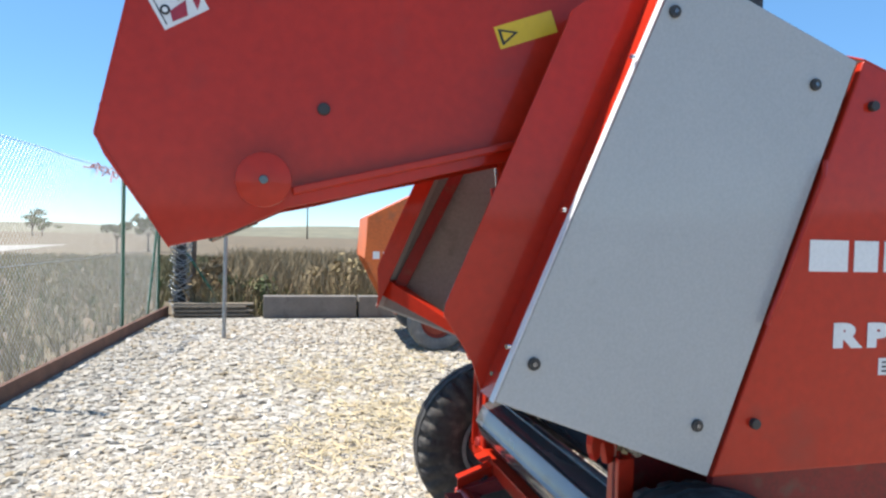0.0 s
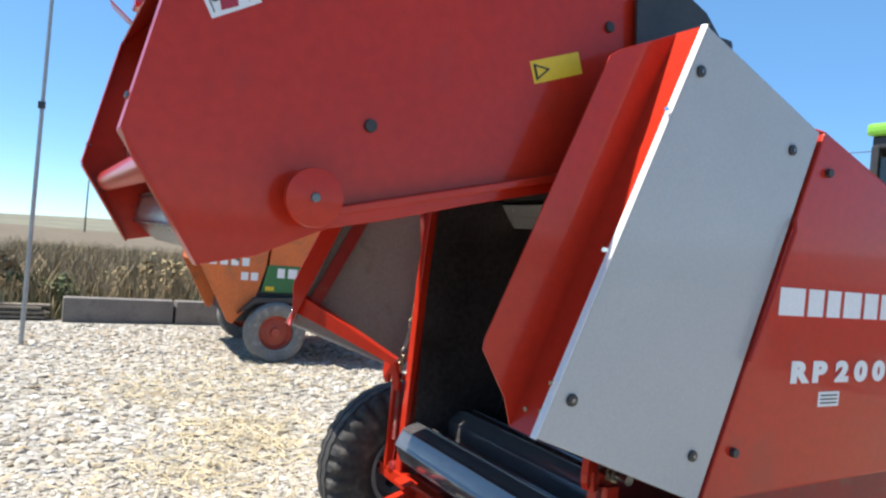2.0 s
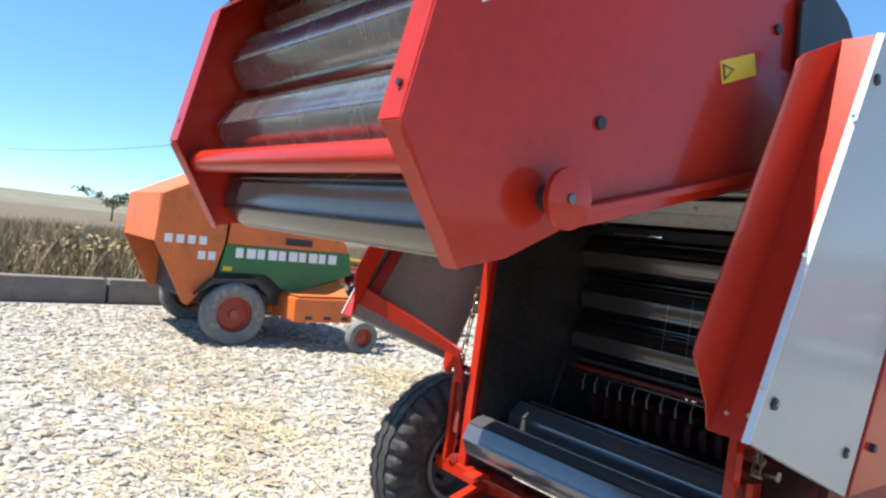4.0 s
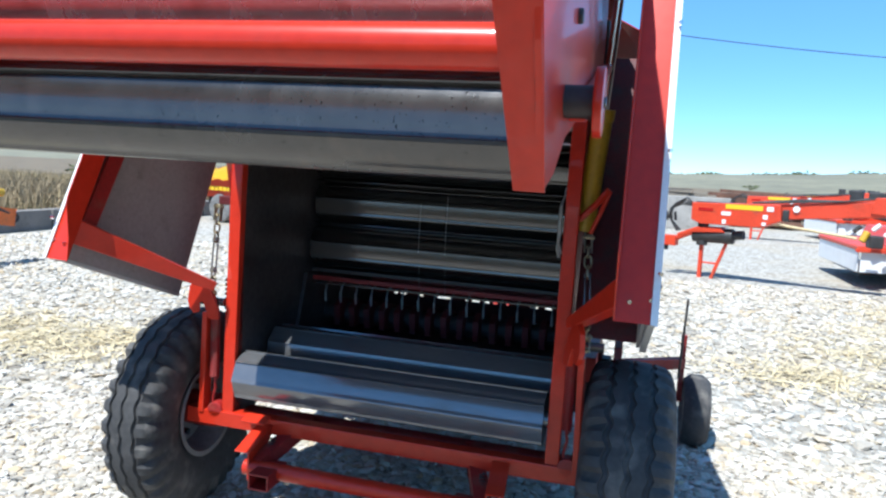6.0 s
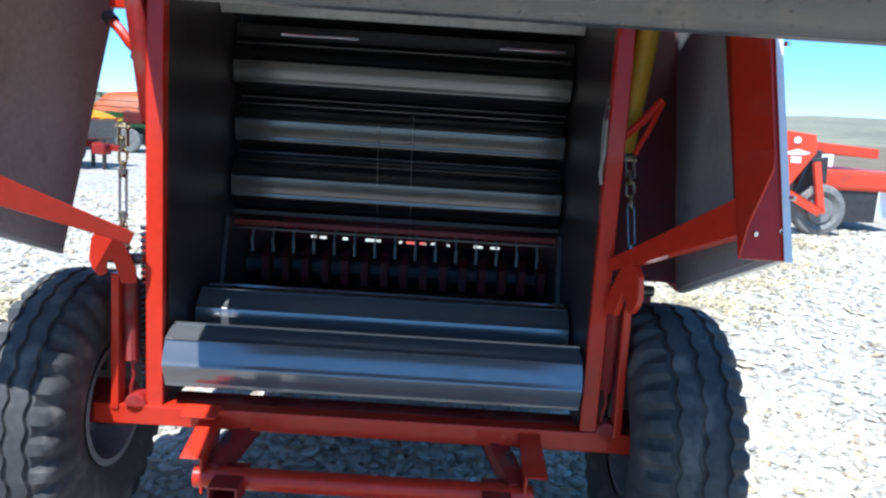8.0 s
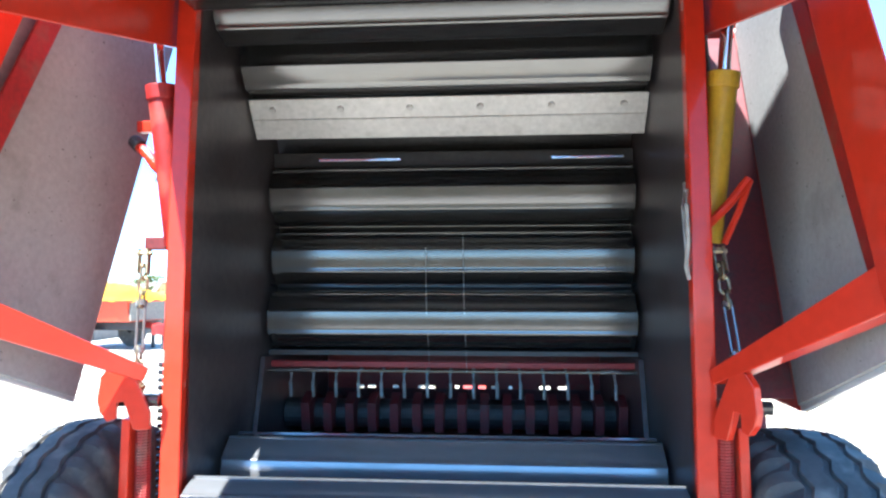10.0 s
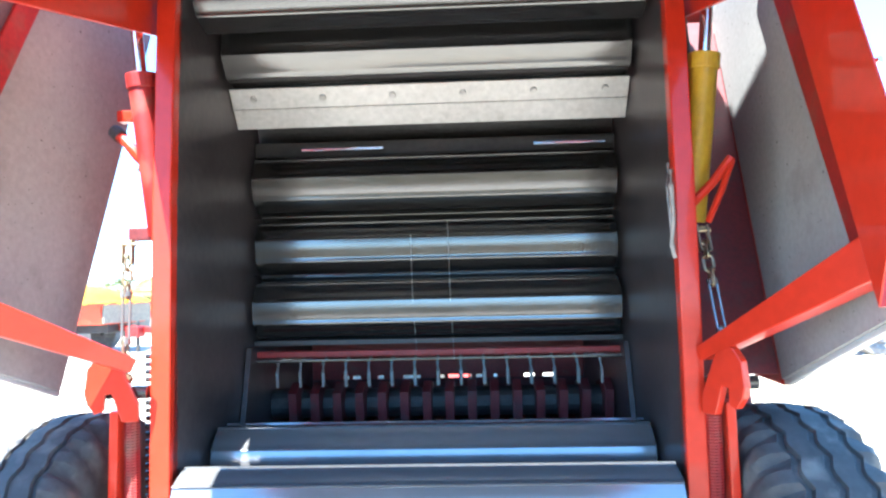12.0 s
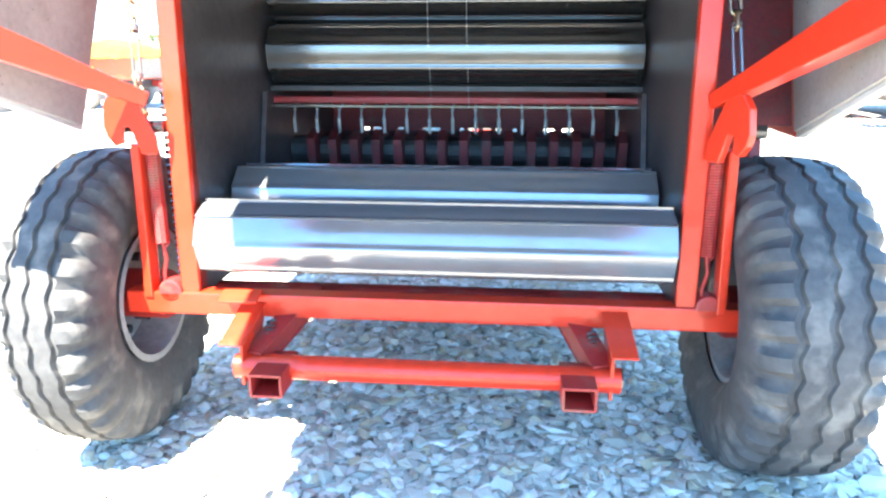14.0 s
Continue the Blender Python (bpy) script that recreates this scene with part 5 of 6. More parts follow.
ob = thing("round_baler", (-7.2, 0, 0), "old orange and green round baler with red wheels", "baler")
for s in (1, -1):
    xo, xi = s * 0.92, s * 0.885
    rear = [(0.18, 1.10), (0.22, 1.60), (0.98, 1.99), (0.92, 1.10), (0.82, 0.72), (0.58, 0.42), (0.52, 0.46)]
    front = [(1.02, 1.99), (1.55, 1.99), (2.15, 1.62), (2.45, 1.12), (0.95, 1.12)]
    green = [(0.94, 1.12), (2.45, 1.12), (2.50, 0.86), (1.75, 0.60), (1.60, 0.66), (1.42, 0.80), (0.88, 0.80)]
    part("gate_side", plate_yz(rear, xi, xo, 0.01), ORANGE, ob)
    part("front_side", plate_yz(front, xi, xo, 0.01), ORANGE, ob)
    gp = part("green_skirt", plate_yz(green, xi, xo + s * 0.004, 0.008), GREEN, ob, "green lower side panel")
    if s > 0:
        x = 1.05
        for k in range(10):
            part("letter_block", box(xo + 0.005, xo + 0.008, x, x + 0.085 + 0.02 * (k % 2), 0.975, 1.085, 0), WHITE, gp)
            x += 0.125
        part("mark", box(xo + 0.001, xo + 0.004, 1.30, 1.62, 1.60, 1.74, 0), WHITE, gp)
        part("mark", box(xo + 0.005, xo + 0.008, 1.62, 1.95, 1.16, 1.24, 0), BLACK, gp)
        for k in range(4):
            part("letter_block", box(xo + 0.001, xo + 0.004, 0.28 + k * 0.12, 0.36 + k * 0.12, 1.09, 1.18, 0), WHITE, ob)
        for k in range(2):
            part("letter_block", box(xo + 0.001, xo + 0.004, 0.64 + k * 0.11, 0.72 + k * 0.11, 0.93, 1.02, 0), WHITE, ob)
        part("lamp", box(xo + 0.004, xo + 0.02, 0.92, 1.02, 0.82, 0.87, 0.004), STICKER, ob)
    part("mudguard", plate_yz([(0.62, 0.55), (0.80, 0.74), (1.30, 0.76), (1.50, 0.60), (1.45, 0.55), (1.28, 0.70), (0.82, 0.68)], s * 0.80, s * 1.02, 0.004), DARK, ob)
    wheel_part(ob, "road_wheel", s * 0.98, 1.06, 0.35, 0.35, 0.11, HUB, "dusty road wheel with faded red hub")
    wheel_part(ob, "gauge_wheel", s * 1.50, 2.42, 0.19, 0.19, 0.07, HUB, "small gauge wheel with faded red hub")
    part("wheel_arm", beam((s * 1.40, 2.30, 0.30), (s * 1.44, 2.42, 0.19), 0.04, 0.04), DARK, ob)
    hs = part("pickup_housing", box(s * 0.70, s * 1.38, 1.62, 2.34, 0.33, 0.60, 0.02), ORANGE, ob, "orange pickup side housing")
    for y in (1.75, 1.98, 2.2):
        part("slot", box(s * 1.378, s * 1.386, y, y + 0.09, 0.36, 0.40, 0.004), DARK, hs)
    part("top_sheet", sheet([(s * 0.72, 1.60, 0.615), (s * 1.36, 1.66, 0.615), (s * 1.32, 2.30, 0.62), (s * 0.72, 2.36, 0.86)], 0.008), ORANGE, hs)
    part("side_brace", plate_yz([(1.35, 0.58), (1.72, 0.52), (2.38, 0.94), (2.40, 1.02), (2.28, 1.0)], s * 0.74, s * 0.80, 0.006), ORANGE, ob)
    part("wheel_shield", sheet([(s * 1.20, 2.56, 0.28), (s * 1.42, 2.62, 0.28), (s * 1.36, 2.72, 0.66), (s * 1.16, 2.66, 0.66)], 0.012), ORANGE, ob)
    part("tine_guard", plate_yz([(2.30, 0.40), (2.45, 0.78), (2.52, 0.78), (2.62, 0.45)], s * 1.05, s * 1.09, 0.006), DARK, ob)
    part("pickup_cheek", plate_yz([(1.55, 0.35), (2.55, 0.25), (2.60, 0.42), (2.10, 0.78), (1.55, 0.60)], s * 0.70, s * 0.73, 0.004), ORANGE, ob)
    part("frame_rail", beam((s * 0.6, 2.2, 0.86), (0.08 * s, 3.7, 0.72), 0.09, 0.20, w=0.008), ORANGE, ob)
back = bmesh.new()
outline = [(0.2, 1.10), (0.22, 1.60), (0.98, 1.99), (1.55, 1.99), (2.15, 1.62), (2.45, 1.12)]
for (ya, za), (yb, zb) in zip(outline, outline[1:]):
    sheet([(-0.885, ya, za - 0.01), (0.885, ya, za - 0.01), (0.885, yb, zb - 0.01), (-0.885, yb, zb - 0.01)], 0.01, 0, back)
part("hood", back, ORANGE, ob)
part("belly", box(-0.86, 0.86, 0.62, 2.2, 0.45, 1.10, 0.02), DARK, ob)
part("axle", rod((-0.98, 1.06, 0.335), (0.98, 1.06, 0.335), 0.05, 14), DARK, ob)
part("drawbar", beam((0, 3.5, 0.74), (0, 4.75, 0.55), 0.14, 0.20, w=0.008), ORANGE, ob)
part("stand", tube_path([(0.16, 3.98, 0), (0.16, 3.98, 0.55), (0.15, 3.93, 0.72), (0.12, 3.80, 0.86)], 0.04, 10), DARK, ob, smooth=True)
part("tow_eye", ring(0.05, 0.018, 0.0, 4.80, 0.54, 18, 8), DARK, ob)
for k in range(3):
    part("hose", tube_path([(0.3 - 0.06 * k, 2.9, 0.95), (0.26 - 0.05 * k, 3.2, 1.05 - 0.04 * k), (0.22, 3.6, 0.93), (0.2 - 0.05 * k, 4.2, 0.78), (0.15, 4.6, 0.62)], 0.014, 6), DARK, ob, smooth=True)
part("drive_shaft", rod((0.0, 2.6, 1.0), (0.05, 4.6, 0.86), 0.05, 12), YELLOW, ob)
part("stand_foot", box(0.07, 0.25, 3.89, 4.07, 0, 0.02, 0.003), DARK, ob)
part("winch", rod((0.7, 2.62, 0.80), (0.95, 2.62, 0.80), 0.10, 18, w=0.01), RED_WORN_SHADED, ob)
part("winch_arm", beam((0.9, 2.6, 0.80), (0.95, 2.95, 0.98), 0.04, 0.06), RED_WORN_SHADED, ob)
ob.matrix_basis = pose(-7.30, 0.05, 0, 0, 0, -4) @ Matrix.Scale(1.05, 4)


def mower(at, turn, group="trailed mowers"):
    """Trailed disc mower: hitch on a stand, slanting boom with a swan neck, cutter bed with white skirts, wheels."""
    m = thing("trailed_mower", at, "red trailed disc mower with white canvas skirts", "mower", group, turn)
    red, dark = MOWER_RED, DARK
    slant = Matrix.Rotation(radians(-25), 4, "Z")

    def on_boom(b):
        b.transform(slant)
        return b
    # hitch end, in line with the boom
    part("hitch_box", on_boom(plate_xz([(-0.06, 0.98), (-0.06, 1.27), (1.34, 1.31), (1.36, 1.06), (1.05, 0.93), (0.10, 0.92)], -0.17, 0.17)), red, m)
    part("hitch_stripe", on_boom(box(0.50, 1.08, -0.176, -0.168, 1.20, 1.275, 0)), STICKER, m)
    part("grip_slot", on_boom(box(0.06, 0.30, -0.176, -0.168, 1.14, 1.19, 0)), LENS_R, m)
    for x, z, w, h in ((0.44, 1.09, 0.15, 0.06), (1.14, 1.20, 0.10, 0.07), (1.09, 1.07, 0.07, 0.07), (1.08, 0.97, 0.06, 0.05), (0.46, 0.95, 0.06, 0.07)):
        part("decal", on_boom(box(x, x + w, -0.176, -0.168, z, z + h, 0)), WHITE, m)
    part("boom_joint", on_boom(box(1.36, 1.46, -0.15, 0.15, 1.06, 1.24, 0.02)), dark, m)
    part("reflector", on_boom(rod((1.56, -0.135, 1.26), (1.56, -0.12, 1.26), 0.05, 18)), WHITE, m)
    part("hitch_cap", on_boom(box(0.0, 0.55, -0.15, 0.15, 1.265, 1.29, 0.008)), dark, m)
    part("swivel", on_boom(rod((0.1, 0, 0.55), (0.1, 0, 0.93), 0.09, 18, w=0.01)), dark, m)
    part("gear_box", on_boom(rod((-0.06, 0, 0.70), (0.62, 0, 0.74), 0.105, 18, 0.13, w=0.03)), dark, m, smooth=True)
    part("gear_neck", on_boom(rod((0.50, 0, 0.74), (0.78, 0, 0.78), 0.075, 14, w=0.01)), dark, m)
    part("gear_cover", on_boom(plate_xz([(-0.30, 0.72), (0.02, 0.86), (0.42, 0.88), (0.50, 0.80), (-0.05, 0.76), (-0.28, 0.66)], -0.13, 0.13)), red, m)
    part("tow_arm", on_boom(tube_path([(-0.05, -0.08, 0.76), (-0.22, -0.08, 0.68), (-0.34, -0.08, 0.62)], 0.045, 8)), red, m)
    part("tow_head", on_boom(box(-0.52, -0.30, -0.16, 0.0, 0.50, 0.68, 0.02)), red, m)
    part("tow_pin", on_boom(rod((-0.50, -0.08, 0.42), (-0.50, -0.08, 0.52), 0.05, 12)), dark, m)
    part("stand_leg", on_boom(beam((0.10, 0, 0.62), (0.10, 0, 0), 0.07, 0.06)), red, m)
    part("stand_leg", on_boom(beam((0.52, 0, 0.66), (0.30, 0, 0), 0.05, 0.05)), red, m)
    part("stand_rung", on_boom(beam((0.10, 0, 0.26), (0.39, 0, 0.26), 0.03, 0.03)), red, m)
    for k in range(4):
        y = -0.09 + k * 0.06
        part("hose", on_boom(tube_path([(0.0, y, 1.20), (-0.18 - 0.05 * k, y, 1.34 - 0.04 * k), (-0.38 - 0.05 * k, y, 1.22 - 0.03 * k), (-0.46 - 0.03 * k, y, 0.98), (-0.32, y, 0.76)], 0.016, 6)), dark, m, smooth=True)
    for k in range(3):
        part("coupling", on_boom(rod((-0.50 + 0.05 * k, -0.09 + k * 0.06, 0.93), (-0.52 + 0.05 * k, -0.09 + k * 0.06, 1.08), 0.026, 8)), dark, m)
    # boom and swan neck
    part("boom", on_boom(beam((1.30, 0, 1.20), (2.75, 0, 1.34), 0.22, 0.24, w=0.02)), red, m, "long red drawbar boom")
    part("swan_neck", on_boom(plate_xz([(2.55, 1.26), (2.60, 1.50), (3.65, 1.56), (4.02, 1.52), (4.05, 1.26), (3.70, 0.66), (3.46, 0.60), (3.42, 1.14), (3.25, 1.22)], -0.13, 0.13)), red, m, "tall red swan neck plate")
    part("reflector", on_boom(rod((3.78, -0.145, 1.43), (3.78, -0.13, 1.43), 0.05, 18)), WHITE, m)
    part("decal", on_boom(plate_xz([(3.62, 1.24), (3.80, 1.30), (3.98, 1.25), (3.90, 1.22), (3.70, 1.21)], -0.136, -0.131)), WHITE, m)
    part("decal", on_boom(box(3.72, 3.86, -0.136, -0.131, 1.10, 1.19, 0)), WHITE, m)
    part("tool_box", on_boom(box(2.50, 2.74, -0.10, 0.10, 1.48, 1.58, 0.02)), dark, m)
    part("valve_block", on_boom(box(2.25, 2.42, -0.08, 0.08, 1.44, 1.60, 0.02)), dark, m)
    part("drive_shaft", rod((0.85, -0.15, 1.02), (2.35, -0.35, 0.84), 0.024, 14), CHAFF, m, "thin pale yellow drive shaft guard")
    part("shaft_joint", rod((0.70, -0.13, 1.04), (0.86, -0.15, 1.02), 0.075, 14), dark, m)
    part("drive_gear", rod((2.42, -0.35, 0.80), (2.50, -0.32, 0.95), 0.055, 18, w=0.01), YELLOW, m)
    part("drive_gear", box(2.52, 2.72, -0.42, -0.18, 0.70, 0.90, 0.03), dark, m)
    # cutter bed
    part("bed_hood", box(2.50, 4.02, 0.06, 2.7, 0.62, 0.70, 0.025), red, m)
    part("bed_rim", box(2.46, 4.05, 0.02, 0.058, 0.60, 0.66, 0.006), red, m)
    part("bed_cowl", plate_xz([(3.0, 0.70), (3.1, 0.98), (3.62, 1.00), (4.0, 0.80), (4.02, 0.70)], 0.25, 1.9), red, m)
    part("cowl_mark", box(3.15, 3.35, 0.240, 0.2495, 0.86, 0.93, 0), WHITE, m)
    part("hydraulic_cylinder", rod((2.6, -0.05, 1.20), (3.5, 0.2, 1.02), 0.035, 10), dark, m)
    part("skirt", box(2.56, 3.98, 0.085, 0.105, 0.27, 0.615, 0.004), WHITE, m, "white canvas skirt")
    part("skirt", box(2.52, 2.54, 0.11, 2.62, 0.27, 0.615, 0.004), WHITE, m)
    part("cutter_bar", box(2.75, 3.85, 0.7, 2.5, 0.16, 0.26, 0.02), dark, m)
    part("skid", beam((3.3, 0.35, 0.30), (3.75, 0.35, 0.0), 0.10, 0.03), dark, m)
    for k in range(3):
        part("boom_hose", on_boom(tube_path([(0.9, -0.14 + 0.03 * k, 1.32), (1.6, -0.13 + 0.03 * k, 1.37 + 0.02 * k), (2.2, -0.12 + 0.03 * k, 1.42), (2.9, -0.10 + 0.03 * k, 1.53 + 0.02 * k)], 0.014, 6)), dark, m, smooth=True)
    for x, y, z in ((2.62, -0.15, 1.02), (2.78, -0.20, 0.94), (2.30, -0.30, 0.99)):
        part("linkage", rod((x, y, z - 0.05), (x + 0.10, y - 0.02, z + 0.05), 0.035, 10, w=0.004), WHITE if x > 2.5 else dark, m)
    part("end_bracket", box(4.0, 4.14, -0.25, 0.10, 0.30, 1.18, 0.03), dark, m)
    part("axle", rod((3.87, -1.30, 0.40), (3.87, 2.9, 0.40), 0.05, 12), dark, m)
    # wheel with its swinging arm
    part("wheel_arm", beam((3.34, -1.60, 0.66), (3.84, -1.72, 0.38), 0.07, 0.13, w=0.01), red, m)
    part("wheel_strut", beam((3.86, -1.72, 0.36), (3.74, -1.62, 1.12), 0.08, 0.10, (1, 0, 0), w=0.01), red, m)
    part("frame_gusset", plate_xz([(3.55, 0.62), (3.72, 1.15), (3.98, 1.20), (4.0, 0.8)], -1.50, -1.42), dark, m)
    w = part("wheel", rod((3.92, -1.60, 0.395), (3.92, -1.38, 0.395), 0.20, 28, w=0.02), RIM, m)
    for y in (-1.49, 2.9):
        tyre = lathe_x([(-0.07, 0.20), (-0.12, 0.29), (-0.105, 0.37), (-0.06, 0.395), (0.06, 0.395), (0.105, 0.37), (0.12, 0.29), (0.07, 0.20)], 0, 0, 0, 44)
        tyre.transform(Matrix.Translation((3.92, y, 0.395)) @ Matrix.Rotation(radians(90), 4, "Z"))
        part("tyre", tyre, RUBBER_DUSTY, w, smooth=True)
    part("wheel", rod((3.92, 2.80, 0.395), (3.92, 3.0, 0.395), 0.20, 28, w=0.02), RIM, m)
    # conditioner behind the bed
    part("rear_cowl", box(4.25, 5.55, -0.9, 2.6, 0.66, 0.98, 0.06), red, m)
    part("rear_roof", plate_xz([(4.15, 1.25), (5.3, 1.18), (5.3, 1.34), (4.15, 1.42)], -0.55, 2.4), red, m)
    part("rear_side", box(4.16, 4.30, -0.7, 0.3, 0.98, 1.28, 0.02), dark, m)
    part("number_board", box(4.22, 4.52, -0.64, -0.60, 1.02, 1.22, 0.006), WHITE, m, "small white framed board")
    part("rear_skirt", box(4.28, 5.2, -0.86, -0.84, 0.16, 0.68, 0.004), dark, m)
    part("end_skirt", sheet([(5.2, -0.88, 0.22), (5.62, -0.5, 0.22), (5.58, -0.5, 0.72), (5.2, -0.88, 0.72)], 0.012, 0.002), WHITE, m, "white canvas skirt")
    part("rear_body", box(4.3, 5.4, -0.5, 2.3, 0.25, 0.70, 0.03), dark, m)
    part("rear_leg", beam((4.5, -0.4, 0.62), (4.5, -0.4, 0.0), 0.07, 0.07), dark, m)
    return m


def plate_xz(pts, y0, y1):
    b = bmesh.new()
    f = b.faces.new([b.verts.new((x, y0, z)) for x, z in pts])
    r = bmesh.ops.extrude_face_region(b, geom=[f])
    for v in r["geom"]:
        if isinstance(v, bmesh.types.BMVert):
            v.co.y = y1
    bmesh.ops.recalc_face_normals(b, faces=b.faces)
    bev(b, 0.015)
    return b


MOWER_RED = material("orange_red_paint", (0.60, 0.055, 0.02), 0.42, vary=0.12, scale=2, fine=40, dirt=(0.30, 0.07, 0.04), dirt_amount=0.3)
first = mower((1.65, 9.05, 0), 0)
first.matrix_basis = pose(1.80, 9.12, 0) @ Matrix.Scale(0.90, 4)
copy_thing(first, pose(3.8, 17.9, 0, 0, 0, 8))
copy_thing(first, pose(6.2, 25.0, 0, 0, 0, 10))


def tractor():
    """Tractor: cab with a green roof, dark glass, big rear wheels, hood."""
    m = thing("tractor", (-1.2, 6.1, 0), "green tractor with a tall glazed cab parked on gravel", "tractor")
    part("roof", box(-0.80, 0.80, 0.0, 1.55, 2.72, 2.84, 0.04), LIME, m, "bright green cab roof")
    part("roof_hatch", box(-0.45, 0.45, 0.35, 1.15, 2.835, 2.93, 0.03), LIME, m)
    part("roof_lining", box(-0.76, 0.76, 0.05, 1.5, 2.60, 2.72, 0.02), DARK, m)
    for x in (-0.74, 0.74):
        for y in (0.08, 1.46):
            part("cab_post", beam((x, y, 1.25), (x * 0.98, y, 2.62), 0.07, 0.07), DARK, m)
        part("side_glass", box(x - 0.008, x + 0.008, 0.13, 1.41, 1.42, 2.60, 0), DARK_GLASS, m)
        part("door_panel", box(x - 0.02, x + 0.02, 0.13, 1.41, 1.12, 1.42, 0.01), GREEN, m)
        fender = sheet([(x * 1.02, -0.35, 1.35), (x * 1.62, -0.35, 1.35), (x * 1.62, 0.75, 1.62), (x * 1.02, 0.75, 1.62)], 0.03, 0.006)
        part("fender", fender, GREEN, m)
    part("rear_glass", box(-0.70, 0.70, 0.072, 0.088, 1.42, 2.52, 0), DARK_GLASS, m)
    part("rear_panel", box(-0.72, 0.72, 0.02, 0.068, 1.12, 1.42, 0.01), WHITE, m)
    part("cab_floor", box(-0.72, 0.72, 0.1, 1.5, 1.02, 1.12, 0.02), DARK, m)
    part("hood", box(-0.36, 0.36, 1.55, 3.3, 0.98, 1.62, 0.06), GREEN, m)
    part("grille", box(-0.32, 0.32, 3.30, 3.34, 1.0, 1.5, 0.01), DARK, m)
    part("chassis", box(-0.20, 0.20, 0.0, 3.2, 0.72, 0.98, 0.03), DARK, m)
    part("exhaust", rod((0.42, 1.75, 1.5), (0.42, 1.75, 2.6), 0.045, 14), DARK, m)
    for sx in (-1, 1):
        wheel_part(m, "rear_wheel", sx * 0.98, 0.35, 0.80, 0.80, 0.23, STICKER, "large rear tractor wheel")
        wheel_part(m, "front_wheel", sx * 0.86, 2.75, 0.50, 0.50, 0.15, STICKER, "front tractor wheel")
    part("rear_axle", rod((-0.95, 0.35, 0.80), (0.95, 0.35, 0.80), 0.11, 16), DARK, m)
    part("front_axle", rod((-0.85, 2.75, 0.52), (0.85, 2.75, 0.52), 0.07, 14), DARK, m)
    m.matrix_basis = m.matrix_basis @ Matrix.Scale(1.15, 4)
    return m


LIME = material("lime_paint", (0.22, 0.52, 0.06), 0.4, vary=0.06, scale=3, fine=40)
DARK_GLASS = material("tinted_glass", (0.012, 0.018, 0.022), 0.05, vary=0.05, scale=2, fine=20, spec=0.6, rough_vary=0.02)
tractor()


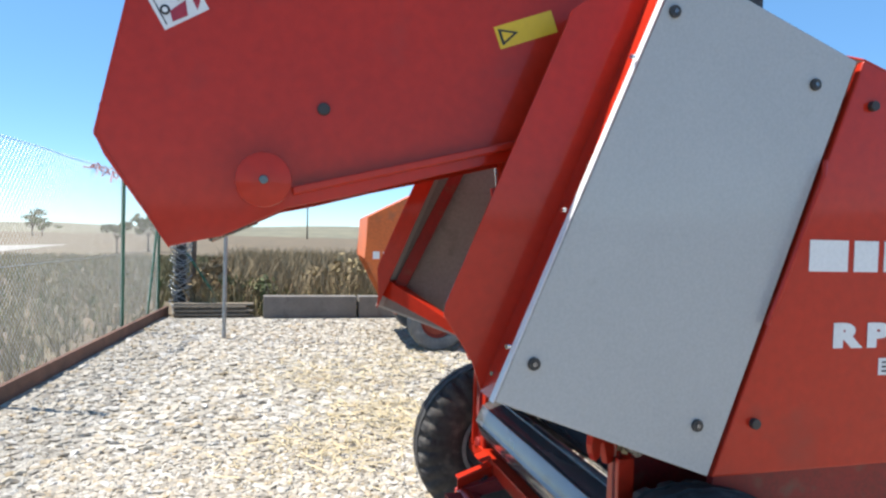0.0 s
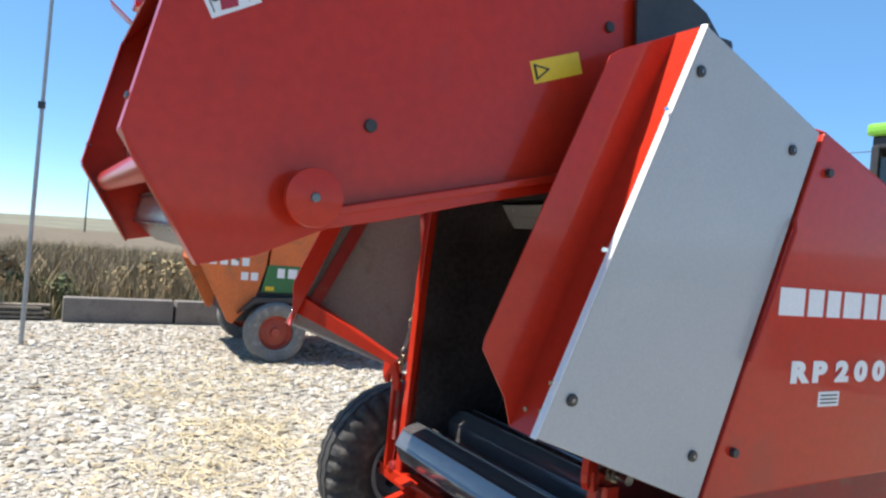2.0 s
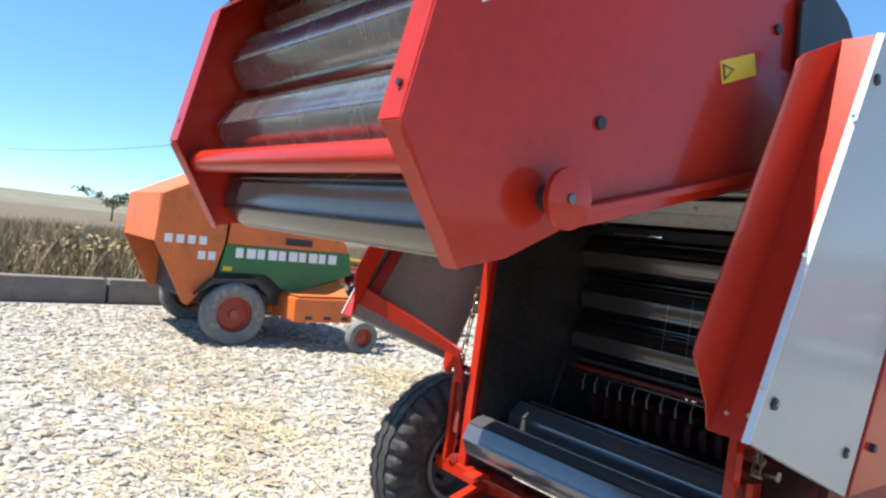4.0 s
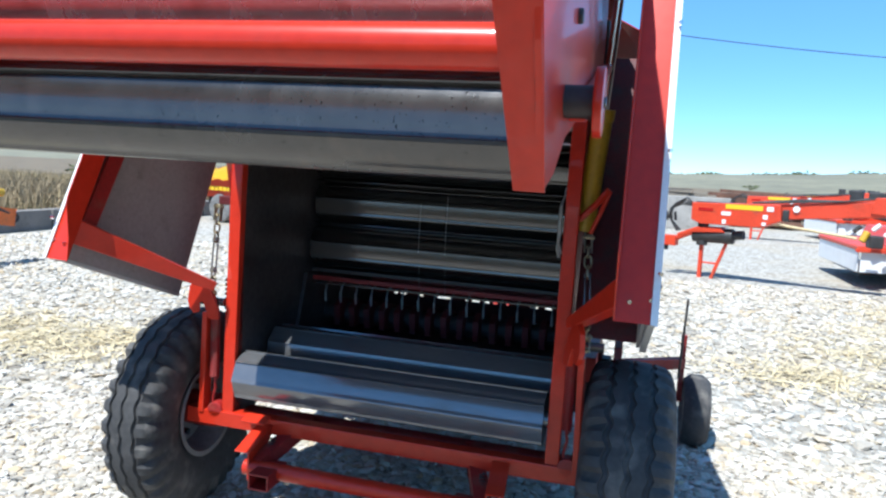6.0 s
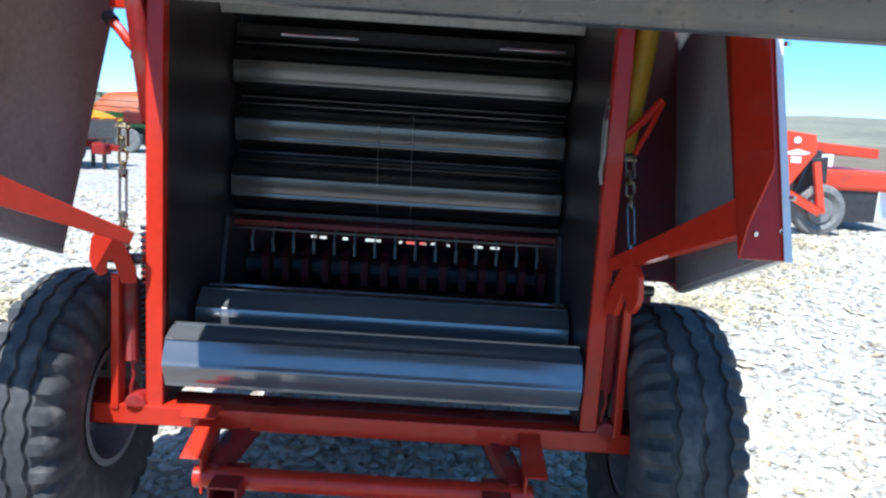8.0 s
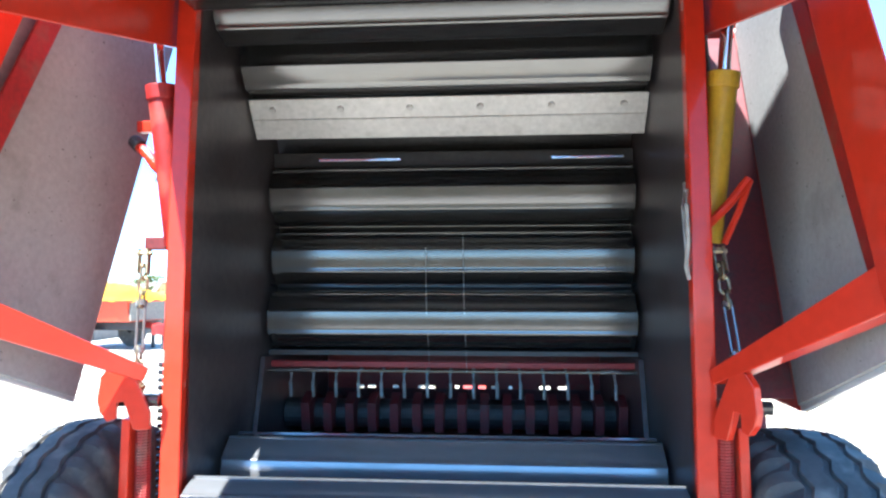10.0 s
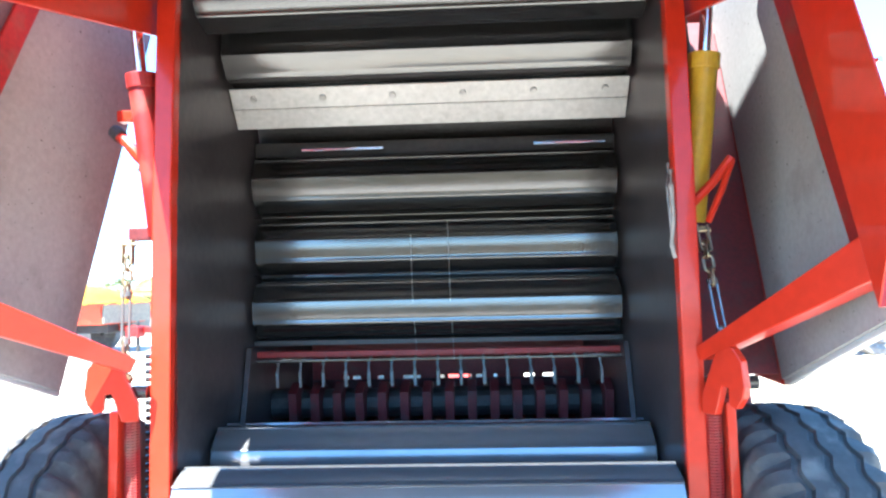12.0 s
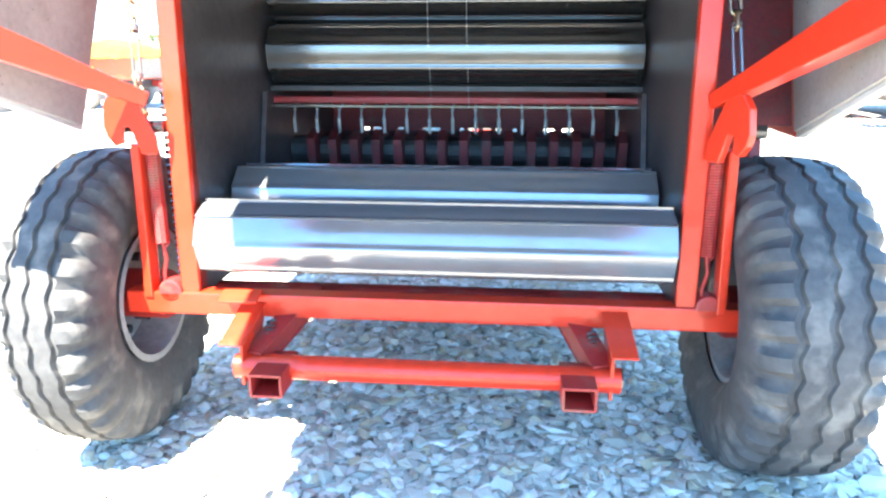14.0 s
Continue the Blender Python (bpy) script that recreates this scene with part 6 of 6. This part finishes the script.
def spreader(at, turn, cover_mat, body_mat, label, rise=0.0, flat=False):
    """Trailed spreader: straight-sided body with a stripe, tarpaulin over the load, dark running gear, hitch jack."""
    m = thing("spreader", at, label, "spreader", "spreaders in the yard", turn)
    b = bmesh.new()
    lo = [b.verts.new(v) for v in ((-1.05, -0.60, 0.58 + rise), (1.05, -0.60, 0.58 + rise), (1.05, 0.60, 0.58 + rise), (-1.05, 0.60, 0.58 + rise))]
    mi = [b.verts.new(v) for v in ((-1.12, -0.75, 1.0 + rise), (1.12, -0.75, 1.0 + rise), (1.12, 0.75, 1.0 + rise), (-1.12, 0.75, 1.0 + rise))]
    for i in range(4):
        j = (i + 1) % 4
        b.faces.new((lo[i], lo[j], mi[j], mi[i]))
    b.faces.new(lo)
    b.faces.new(mi)
    bev(b, 0.02)
    part("hopper", b, body_mat, m)
    part("rim", box(-1.15, 1.15, -0.78, 0.78, 0.97 + rise, 1.01 + rise, 0.01), body_mat, m)
    # End face in grey-brown wood, which puts its shade into the colour.
    part("shaded_end", box(1.10, 1.14, -0.66, 0.66, 0.60 + rise, 0.99 + rise, 0.01), WOOD, m, "end face of the body, grey-brown for its shade")
    for k in range(7):
        part("letter_block", box(-0.75 + k * 0.13, -0.65 + k * 0.13, -0.712, -0.692, 0.74 + rise, 0.83 + rise, 0), STICKER, m)
    # tarpaulin: a draped sheet, humped over the load, with a sagging hem
    rng = np.random.default_rng(int(abs(at[0]) * 10))
    b = bmesh.new()
    nx, ny = 15, 11
    grid = []
    for i in range(nx):
        u = -1 + 2 * i / (nx - 1)
        row = []
        for j in range(ny):
            v = -1 + 2 * j / (ny - 1)
            hump = (1 - abs(u) ** (6 if flat else 2.0)) * (1 - abs(v) ** (6 if flat else 2.2))
            hem = -0.05 * abs(math.sin(9 * u + 5 * v)) if max(abs(u), abs(v)) > 0.99 else 0.0
            row.append(b.verts.new((u * 1.17, v * 0.80, 1.02 + rise + hem + hump * (0.50 if flat else 0.34) + rng.normal(0, 0.012))))
        grid.append(row)
    for i in range(nx - 1):
        for j in range(ny - 1):
            b.faces.new((grid[i][j], grid[i + 1][j], grid[i + 1][j + 1], grid[i][j + 1]))
    bmesh.ops.solidify(b, geom=b.faces[:], thickness=0.012)
    cover = part("sheet_cover", b, cover_mat, m, smooth=True)
    if flat:
        part("cord", tube_path([(-1.17, -0.815, 1.28 + rise), (0.0, -0.83, 1.26 + rise), (1.17, -0.815, 1.28 + rise)], 0.012, 6), DARK, cover)
        part("cord", tube_path([(0.1, -0.815, 1.05 + rise), (0.14, -0.83, 1.25 + rise), (0.1, -0.70, 1.52 + rise)], 0.012, 6), DARK, cover)
    part("chassis", box(-0.95, 0.95, -0.35, 0.35, 0.40 + rise, 0.60 + rise, 0.02), DARK, m)
    part("tow_bar", beam((0.9, 0, 0.50 + rise), (1.75, 0, 0.42 + rise), 0.10, 0.12), RED_WORN_SHADED, m)
    part("jack", rod((1.45, -0.10, 0), (1.45, -0.10, 0.62), 0.04, 12), DARK, m)
    part("gear_case", box(1.25, 1.55, -0.22, 0.0, 0.30, 0.52, 0.03), RED_WORN_SHADED, m)
    for s in (-1, 1):
        part("wheel", rod((0.15 * s - 0.1, s * 0.50, 0.33), (0.15 * s - 0.1, s * 0.68, 0.33), 0.33, 26, w=0.04), RUBBER_DUSTY, m)
        part("leg", beam((s * 0.85, 0.3, 0.6), (s * 0.85, 0.3, 0), 0.06, 0.06), DARK, m)
        part("axle_strut", beam((0.15 * s - 0.1, s * 0.52, 0.33), (0.15 * s - 0.1, s * 0.30, 0.55 + rise), 0.08, 0.08), DARK, m)
    return m


spreader((-7.95, 12.6, 0), -14, STICKER, MOWER_RED, "red spreader with a yellow tarpaulin over its load")
spreader((-8.15, 17.9, 0), 4, ORANGE, GREEN, "green spreader heaped high under an orange tarpaulin", 0.10, True)
spreader((-12.4, 16.6, 0), -6, STICKER, ORANGE, "orange spreader with a yellow tarpaulin over its load")

# ---- trees and shrubs ----
def leaf_cloud(n, spread, size, seed):
    rng = np.random.default_rng(seed)
    d = rng.normal(0, 1, (n, 3))
    d /= np.linalg.norm(d, axis=1)[:, None]
    clump = rng.integers(0, 9, n)
    off = rng.normal(0, 0.55, (9, 3))
    c = (off[clump] + d * rng.uniform(0.1, 0.55, (n, 1))) * np.array(spread)
    u = rng.normal(0, 1, (n, 3))
    v = np.cross(u, rng.normal(0, 1, (n, 3)))
    u /= np.linalg.norm(u, axis=1)[:, None]
    v /= np.linalg.norm(v, axis=1)[:, None]
    s = rng.uniform(0.5, 1.2, (n, 1)) * size
    V = np.stack([c - u * s, c + v * s * 0.5, c + u * s, c - v * s * 0.5], 1)
    return V.reshape(-1, 3), [tuple(range(i * 4, i * 4 + 4)) for i in range(n)]


def tree(at, h, wide, seed, n=760, group="far trees", mat=None):
    t = thing("tree", at, "small dark green tree with an uneven crown", "tree", group)
    b = rod((0, 0, 0), (0.05 * h, 0, h * 0.5), 0.035 * h, 9, 0.02 * h)
    for k in range(4):
        a = k * 1.7 + seed
        rod((0.04 * h, 0, h * 0.38), (wide * 0.35 * math.cos(a), wide * 0.35 * math.sin(a), h * 0.72), 0.015 * h, 6, 0.006 * h, bm=b)
    part("trunk", b, BARK, t)
    V, F = leaf_cloud(n, (wide * 0.42, wide * 0.42, h * 0.24), 0.055 * h, seed)
    V[:, 2] += h * 0.70
    raw_object("crown", V.tolist(), F, mat or LEAF, t)
    return t


for i, (x, y, h, w) in enumerate(((-110, -34, 3.6, 5), (-104, -31, 2.4, 3), (-125, -47, 3.2, 4), (-120, -60, 3.4, 4.5), (-140, -22, 3, 5), (-44, -8.2, 2.4, 1.5), (-41, -9.4, 2.0, 1.3),
                                  (-70, 14, 3.0, 5), (-82, 30, 4, 6), (18.4, 120, 1.4, 2.4), (48, 130, 2.0, 3.4), (95, 140, 3, 6), (120, 150, 3, 6), (70, 175, 3.2, 7), (-49.5, 96, 3.9, 5.5), (-42, 100, 3.0, 7))):
    tree((x, y, -0.02), h, w, i + 3)


def shrub(at, h, w, seed, mat, label):
    s = thing("shrub", at, label, "shrub", "shrubs along the kerb")
    b = bmesh.new()
    for k in range(6):
        a = k * 1.05 + seed
        rod((0, 0, 0), (w * 0.3 * math.cos(a), w * 0.3 * math.sin(a), h * 0.7), 0.012, 5, 0.004, bm=b)
    part("stems", b, BARK, s)
    V, F = leaf_cloud(380, (w * 0.45, w * 0.45, h * 0.26), 0.07, seed)
    V[:, 2] = np.maximum(V[:, 2] + h * 0.55, 0.02)
    raw_object("foliage", V.tolist(), F, mat, s)


shrub((-10.95, -2.05, 0), 0.95, 0.9, 61, BRUSH, "dark brown dry shrub by the fence corner")
for i in range(12):
    shrub((-10.6 - (i * 7 % 5) * 0.6, -1.2 + i * 1.55, 0), 0.75 + 0.5 * ((i * 3) % 4) / 3, 1.1, 40 + i, STRAW if i % 3 else LEAF, "dry brown shrub behind the kerb" if i % 3 else "green shrub behind the kerb")
